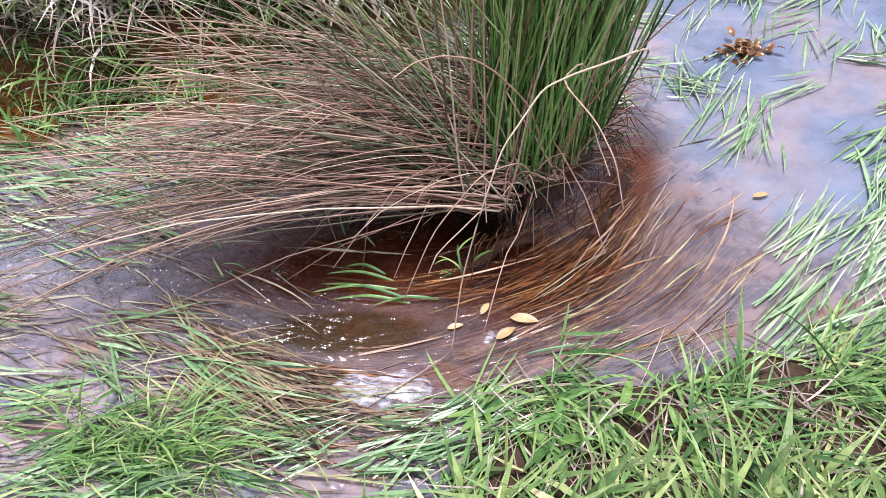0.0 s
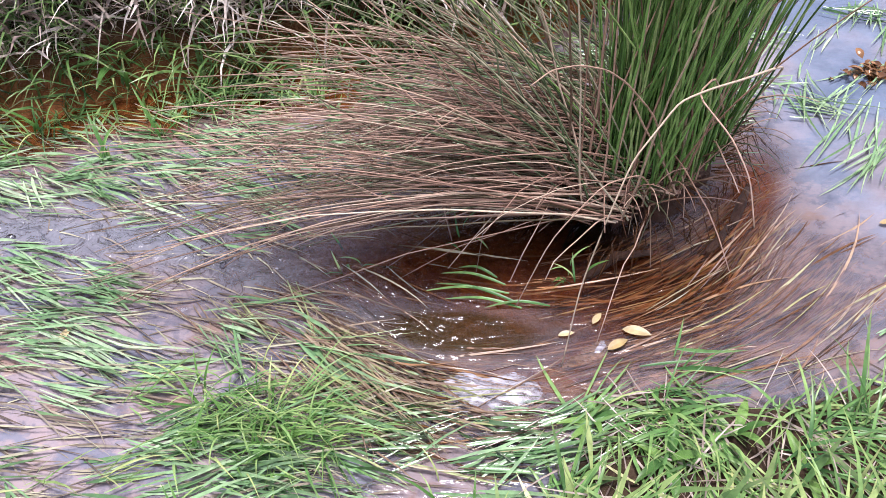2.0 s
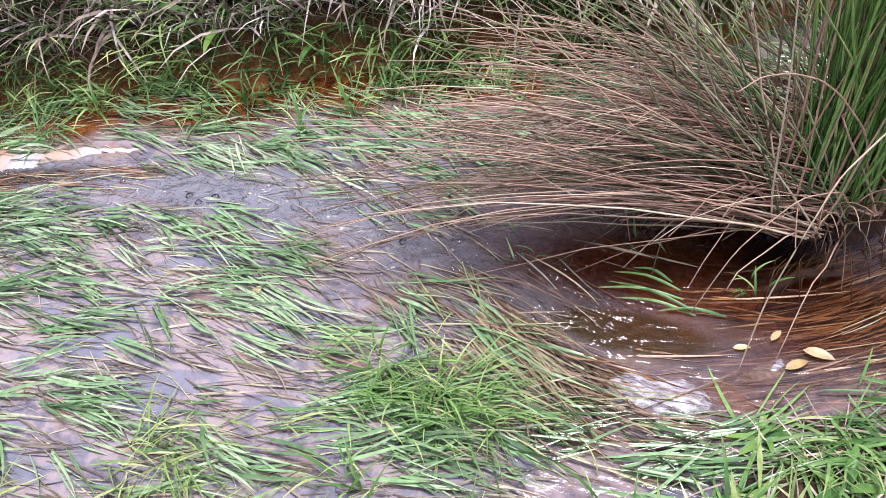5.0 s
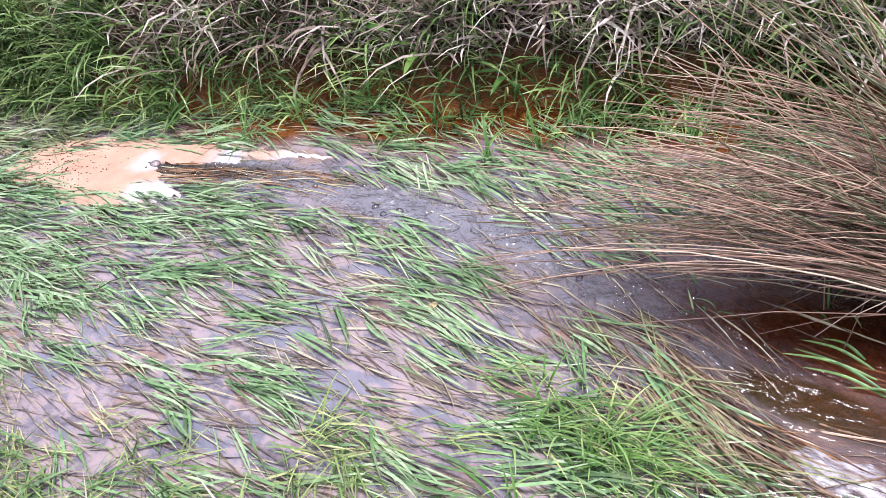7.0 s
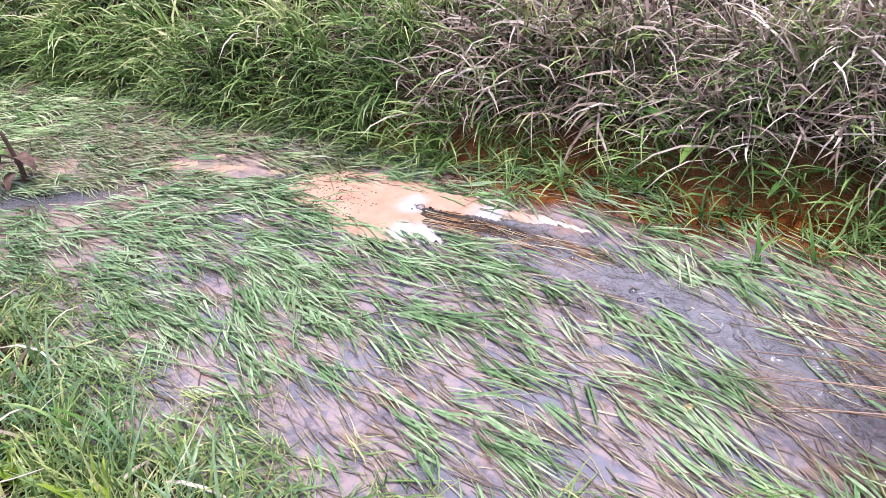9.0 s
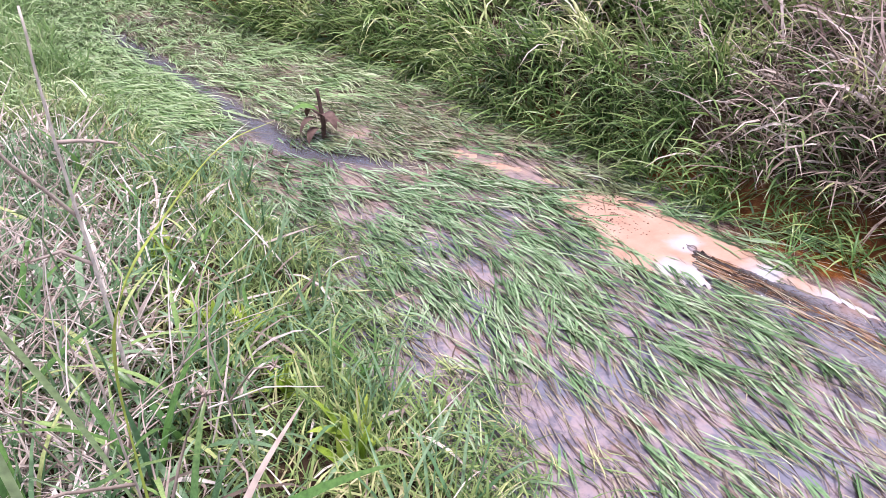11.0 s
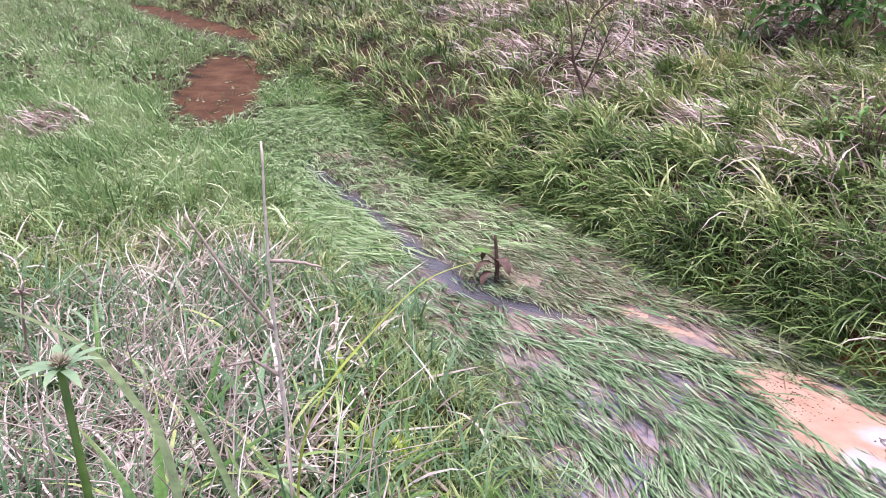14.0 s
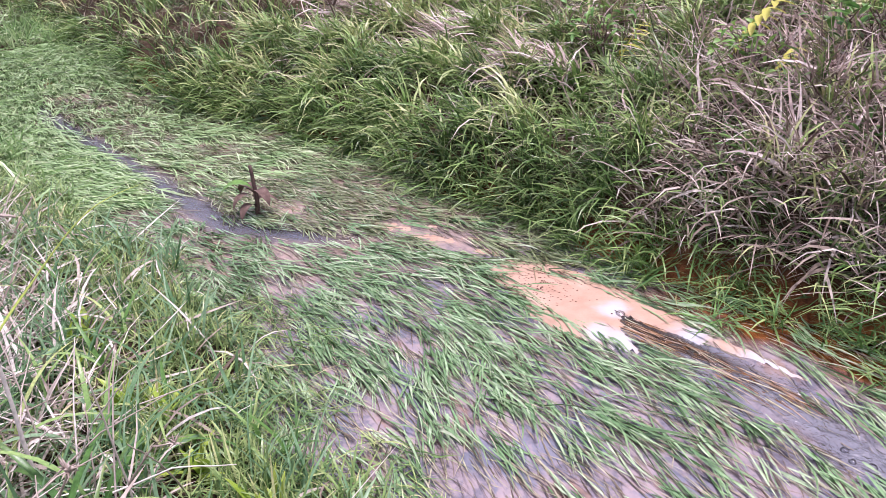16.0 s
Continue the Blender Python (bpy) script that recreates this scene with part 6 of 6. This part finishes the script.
def build_sapling():
    x, y = -6.124, 1.459
    z = ground_at(x, y)
    ob = tagged(new("sapling"), "small bare reddish-brown sapling with crooked twigs", "sapling")
    ob.location = (x, y, z)
    trunk = Bundle()
    path = np.array(((0, 0, -0.03), (0.01, 0.02, 0.12), (-0.02, -0.01, 0.3), (-0.04, -0.09, 0.5), (0.0, -0.12, 0.7)))
    trunk.add(path, np.linspace(0.017, 0.010, len(path)), 0.5, 7)
    part("trunk", trunk.mesh("trunk", mat_bark), ob)
    for at, d, ln, r, dep in ((path[4], (0, -0.25, 1), 0.6, 0.008, 2), (path[3], (0.1, 0.45, 0.9), 0.6, 0.008, 2), (path[2], (0.1, 0.35, 0.95), 0.55, 0.008, 2), (path[3], (-0.1, -0.8, 0.5), 0.3, 0.005, 1), (path[2], (0, 0.7, 0.6), 0.35, 0.005, 1)):
        limbs = Limbs()
        branch(limbs, at, np.array(d) / np.linalg.norm(d), ln, r, dep, [])
        main = part("branch", limbs.pieces[0].mesh("branch", mat_bark), ob)
        for twig in limbs.pieces[1:]:
            part("twig", twig.mesh("twig", mat_bark), main)


def leafy(name, x, y, size, count, label, category, tone, stems=6):
    """A small shrub: forked stems and many separate leaves."""
    z = ground_at(x, y)
    ob = tagged(new(name), label, category)
    ob.location = (x, y, z)
    wood, tips = Bundle(), []
    for _ in range(stems):
        d = np.array((RNG.normal(0, 0.5), RNG.normal(0, 0.5), 1.0))
        branch(wood, (0, 0, 0), d / np.linalg.norm(d), size * 0.6, 0.006, 2, tips)
    tagged(part("woody_growth", wood.mesh("woody_growth", mat_bark), ob), kind="stuff")
    v, f, tn, al = [], [], [], []
    for i in range(count):
        t = tips[i % len(tips)] + RNG.normal(0, size * 0.12, 3)
        lv, lf, la = leaf_blade(size * RNG.uniform(0.12, 0.24), size * RNG.uniform(0.04, 0.07), RNG.uniform(-0.3, 0.6), 0.8, 4, 2)
        m = pose(*t, RNG.uniform(-40, 40), RNG.uniform(-40, 40), RNG.uniform(0, 360))
        o = len(v)
        v += [tuple(m @ Vector(q)) for q in lv]
        f += [tuple(k + o for k in q) for q in lf]
        tn += [min(1, max(0, tone + RNG.uniform(-0.25, 0.25)))] * len(lv)
        al += la
    tagged(part("crown", mesh_from("crown", v, f, mat_weed, {"tone": tn, "along": al}), ob), kind="stuff")
    return ob


def fern_frond(x, y, az, length, label):
    # An arching frond with paired leaflets.
    z = ground_at(x, y)
    ob = tagged(new("fern_frond"), label, "fern", group="yellowed ferns of the bank")
    ob.location = (x, y, z)
    path = stem_path((0, 0, 0), az, 0.25, length, 1.0, 14)
    rib = Bundle()
    rib.add(path, np.linspace(0.004, 0.0012, len(path)), 0.3, 5)
    part("rib", rib.mesh("rib", mat_fern), ob)
    for i in range(4, 14):
        d = path[i] - path[i - 1]
        turn = math.degrees(math.atan2(d[1], d[0]))
        for side in (-62, 62):
            s = length * 0.2 * math.sin(math.pi * (i - 2) / 13)
            part("leaflet", FERN_LEAF, ob, m=pose(*path[i], RNG.uniform(-12, 12), RNG.uniform(0, 20), turn + side) @ Matrix.Scale(s, 4))


FERN_LEAF = leaf_mesh("leaflet", mat_fern, 0.6, 1.0, 0.32, 0.1, 0.5, segs=5, across=2)


def build_bushes():
    fern_frond(-3.445, 2.625, 0.3, 0.62, "yellowing fern frond over dead bracken on the bank")
    fern_frond(-3.188, 2.756, -0.6, 0.4, "small yellow-green fern frond among dead bracken")
    fern_frond(-3.984, 2.351, 1.8, 0.45, "small yellow-green fern frond in bank grass")
    leafy("bush", -6.727, 3.58, 0.9, 420, "dark leafy bush at the top of the bank", "bush", 0.15, 8)
    leafy("bush", -5.69, 3.89, 0.8, 360, "dark leafy bush in dead grass on the bank", "bush", 0.2, 8)
    leafy("bush", -2.89, 3.207, 0.55, 160, "straggling green bush on the upper bank", "bush", 0.5)
    leafy("bush", -4.262, 2.498, 0.4, 90, "straggling green weed bush on the bank", "bush", 0.6)
    leafy("bush", -3.288, 2.606, 0.4, 110, "yellow-green leafy weed on the bank", "bush", 0.95)
    # Dead bracken stalks, bleached and fallen.
    for x, y, n, s in ((-4.834, 2.742, 22, 0.5), (-3.286, 2.505, 26, 0.45), (-2.179, 2.309, 22, 0.4), (-6.422, 2.172, 18, 0.5), (-2.376, -0.735, 26, 0.4), (-2.744, -0.96, 26, 0.42), (-2.02, -0.569, 24, 0.4), (-3.121, -1.118, 20, 0.4), (-2.334, -1.054, 24, 0.42), (-2.074, -0.85, 20, 0.4)):
        ob = tagged(new("dead_brush"), "heap of bleached dead stalks in the grass", "dead brush")
        ob.location = (x, y, ground_at(x, y))
        for _ in range(n):
            a, e = RNG.uniform(0, 6.283), RNG.uniform(-0.05, 0.8) if y > -0.4 else RNG.uniform(0.1, 1.3)
            d = np.array((math.cos(a) * math.cos(e), math.sin(a) * math.cos(e), math.sin(e))) * s * RNG.uniform(0.5, 1)
            c = np.array((RNG.normal(0, s * 0.3), RNG.normal(0, s * 0.3), RNG.uniform(0, 0.2)))
            part("stick", stalk((c, c + d * 0.5 + (0, 0, 0.03), c + d), 0.0026, 0.0012, RNG.uniform(0.35, 1.0), mat_straw, "stick"), ob)


def build_loose():
    # The brown plant that stands alone in the flood.
    x, y = -4.084, 0.34
    ob = tagged(new("drowned_plant"), "dark brown drooping plant standing alone in the water", "plant")
    ob.location = (x, y, float(rise(x)))
    part("stem", stalk(((0, 0, -0.05), (0.005, 0.01, 0.1), (0.0, 0.0, 0.26)), 0.014, 0.008, 0.05, mat_bark, "stem"), ob)
    for a, z, s, w, tone, m in ((20, 0.12, 0.17, 0.36, 0.05, mat_bark), (80, 0.07, 0.15, 0.36, 0.1, mat_bark), (200, 0.12, 0.17, 0.34, 0.08, mat_bark), (255, 0.14, 0.22, 0.3, 0.75, mat_weed), (140, 0.08, 0.15, 0.36, 0.06, mat_bark), (310, 0.05, 0.15, 0.36, 0.15, mat_bark), (290, 0.1, 0.16, 0.3, 0.12, mat_bark)):
        part("leaf", leaf_mesh("leaf", m, tone, s, s * w, 0.7, 2.3), ob, m=pose(0, 0, z, 0, 0, a))
    # Fallen leaves on the stream.
    for x, y, s, a, tone in ((-0.08, 1.155, 0.035, 15, 1.0), (0.05, 1.18, 0.06, -12, 0.9), (-0.01, 1.19, 0.035, 60, 0.85), (0.02, 1.125, 0.05, 35, 0.6), (0.62, 1.52, 0.04, 10, 0.6), (-1.15, 1.05, 0.045, 80, 0.9)):
        lf = new("fallen_leaf", leaf_mesh("fallen_leaf", mat_ochre, tone, s, s * 0.42, 0.12, 0.25, across=4))
        lf.matrix_basis = pose(x, y, float(rise(x)) + 0.006, 0, 0, a)
        tagged(lf, "yellow fallen leaf drifting on the stream", "leaf", group="leaves on the stream")
    for i, (x0, y0, x1, y1) in enumerate(((-0.17, 1.24, -0.36, 1.285), (-0.19, 1.265, -0.38, 1.26), (-0.2, 1.29, -0.35, 1.315), (-0.16, 1.225, -0.33, 1.24), (-0.22, 1.31, -0.31, 1.335), (-0.1, 1.235, -0.24, 1.22))):
        ob = tagged(new("floating_blade"), "broad wet green grass blade floating below the rushes", "grass", group="blades under the rushes")
        ob.location = (x0, y0, float(rise(x0)))
        part("leaf", ribbon(((0, 0, 0.004), ((x1 - x0) * 0.5, (y1 - y0) * 0.5 + 0.006, 0.016), (x1 - x0, y1 - y0, 0.006)), 0.008, mat_lush, 0.3 + 0.06 * ((i * 5) % 6), "leaf"), ob)
    for x, y, z, n in ((-0.315, 1.41, 0.02, 4), (-0.06, 1.3, 0.03, 8), (-0.55, 1.31, 0.0, 6)):
        ob = tagged(new("grass_tuft"), "small green grass tuft in the hollow under the rushes", "grass tuft", group="tall grass of the near bank")
        ob.location = (x, y, z - 0.02)
        for k in range(n):
            part("leaf", LONG_SET[k % len(LONG_SET)], ob, m=pose(RNG.normal(0, 0.02), RNG.normal(0, 0.02), 0, RNG.uniform(-15, 15), RNG.uniform(-15, 15), RNG.uniform(0, 360)) @ Matrix.Diagonal((0.08, 0.14, 0.07, 1)))
    # A black waterlogged root and bits of wood along the rush bank.
    for pts, r, label in ((((-0.03, 1.33, -0.03), (0.04, 1.37, 0.006), (0.12, 1.4, -0.01)), 0.011, "black waterlogged root below the rushes"), (((0.30, 1.5, -0.04), (0.33, 1.57, -0.008), (0.36, 1.66, -0.03)), 0.011, "wet brown root at the edge of the pool"),
                          (((0.22, 1.4, -0.04), (0.27, 1.45, -0.01), (0.3, 1.52, -0.03)), 0.009, "wet brown root at the edge of the pool")):
        w = Bundle()
        w.add(np.array(pts), [r, r * 1.1, r * 0.5], 0.2, 7)
        tagged(new("root", w.mesh("root", mat_root)), label, "root", group="roots in the stream")
    # Brown litter lodged in the pool.
    ob = tagged(new("litter_mound"), "mound of wet brown leaf litter in the pool", "leaf litter")
    ob.location = (0.736, 2.125, -0.03)
    for i in range(70):
        s = RNG.uniform(0.02, 0.045)
        part("leaf", leaf_mesh("leaf", mat_sunken, RNG.uniform(0.05, 0.5), s, s * 0.5, 0.4, 0.9, segs=4, across=2), ob, m=pose(RNG.normal(0, 0.03), RNG.normal(0, 0.02), RNG.uniform(0, 0.03), RNG.uniform(-25, 25), RNG.uniform(-25, 25), RNG.uniform(0, 360)))


def bubble_material():
    m, n, l = material("bubble_film")
    fr = n.new("ShaderNodeFresnel")
    fr.inputs["IOR"].default_value = 1.6
    tr = n.new("ShaderNodeBsdfTransparent")
    tr.inputs["Color"].default_value = (0.85, 0.85, 0.88, 1)
    gl = n.new("ShaderNodeBsdfGlossy")
    gl.inputs["Roughness"].default_value = 0.05
    mx = n.new("ShaderNodeMixShader")
    l.new(fr.outputs[0], mx.inputs[0])
    l.new(tr.outputs[0], mx.inputs[1])
    l.new(gl.outputs[0], mx.inputs[2])
    o = n.new("ShaderNodeOutputMaterial")
    l.new(mx.outputs[0], o.inputs["Surface"])
    return m


def build_bubbles():
    bm = bmesh.new()
    bmesh.ops.create_uvsphere(bm, u_segments=14, v_segments=10, radius=1)
    bmesh.ops.delete(bm, geom=[v for v in bm.verts if v.co.z < -0.2], context="VERTS")
    for f in bm.faces:
        f.smooth = True
    me = bpy.data.meshes.new("bubble")
    bm.to_mesh(me)
    bm.free()
    me.materials.append(bubble_material())
    spots = [(-2.421, 1.28, 0.02), (-2.29, 1.332, 0.01), (-2.168, 1.249, 0.008), (-2.088, 1.279, 0.011), (-1.531, 1.357, 0.012), (-1.49, 1.338, 0.01), (-1.451, 1.364, 0.013), (-1.38, 1.327, 0.011), (-1.339, 1.3, 0.009)]
    spots += [(RNG.uniform(-2.1, -0.6), 0, RNG.uniform(0.004, 0.010)) for _ in range(9)]
    for x, y, r in spots:
        y = y or float(piecewise(CHANNEL, x)) + RNG.normal(0, 0.05)
        ob = new("bubble", me)
        ob.matrix_basis = Matrix.Translation((x, y, float(rise(x)))) @ Matrix.Diagonal((r, r, r * 0.75, 1))
        tagged(ob, "clear air bubble drifting on dark water", "bubble", group="bubbles in the channel")


build_weeds()
build_tall_grass()
build_stalks()
build_sapling()
build_bushes()
build_loose()
build_bubbles()
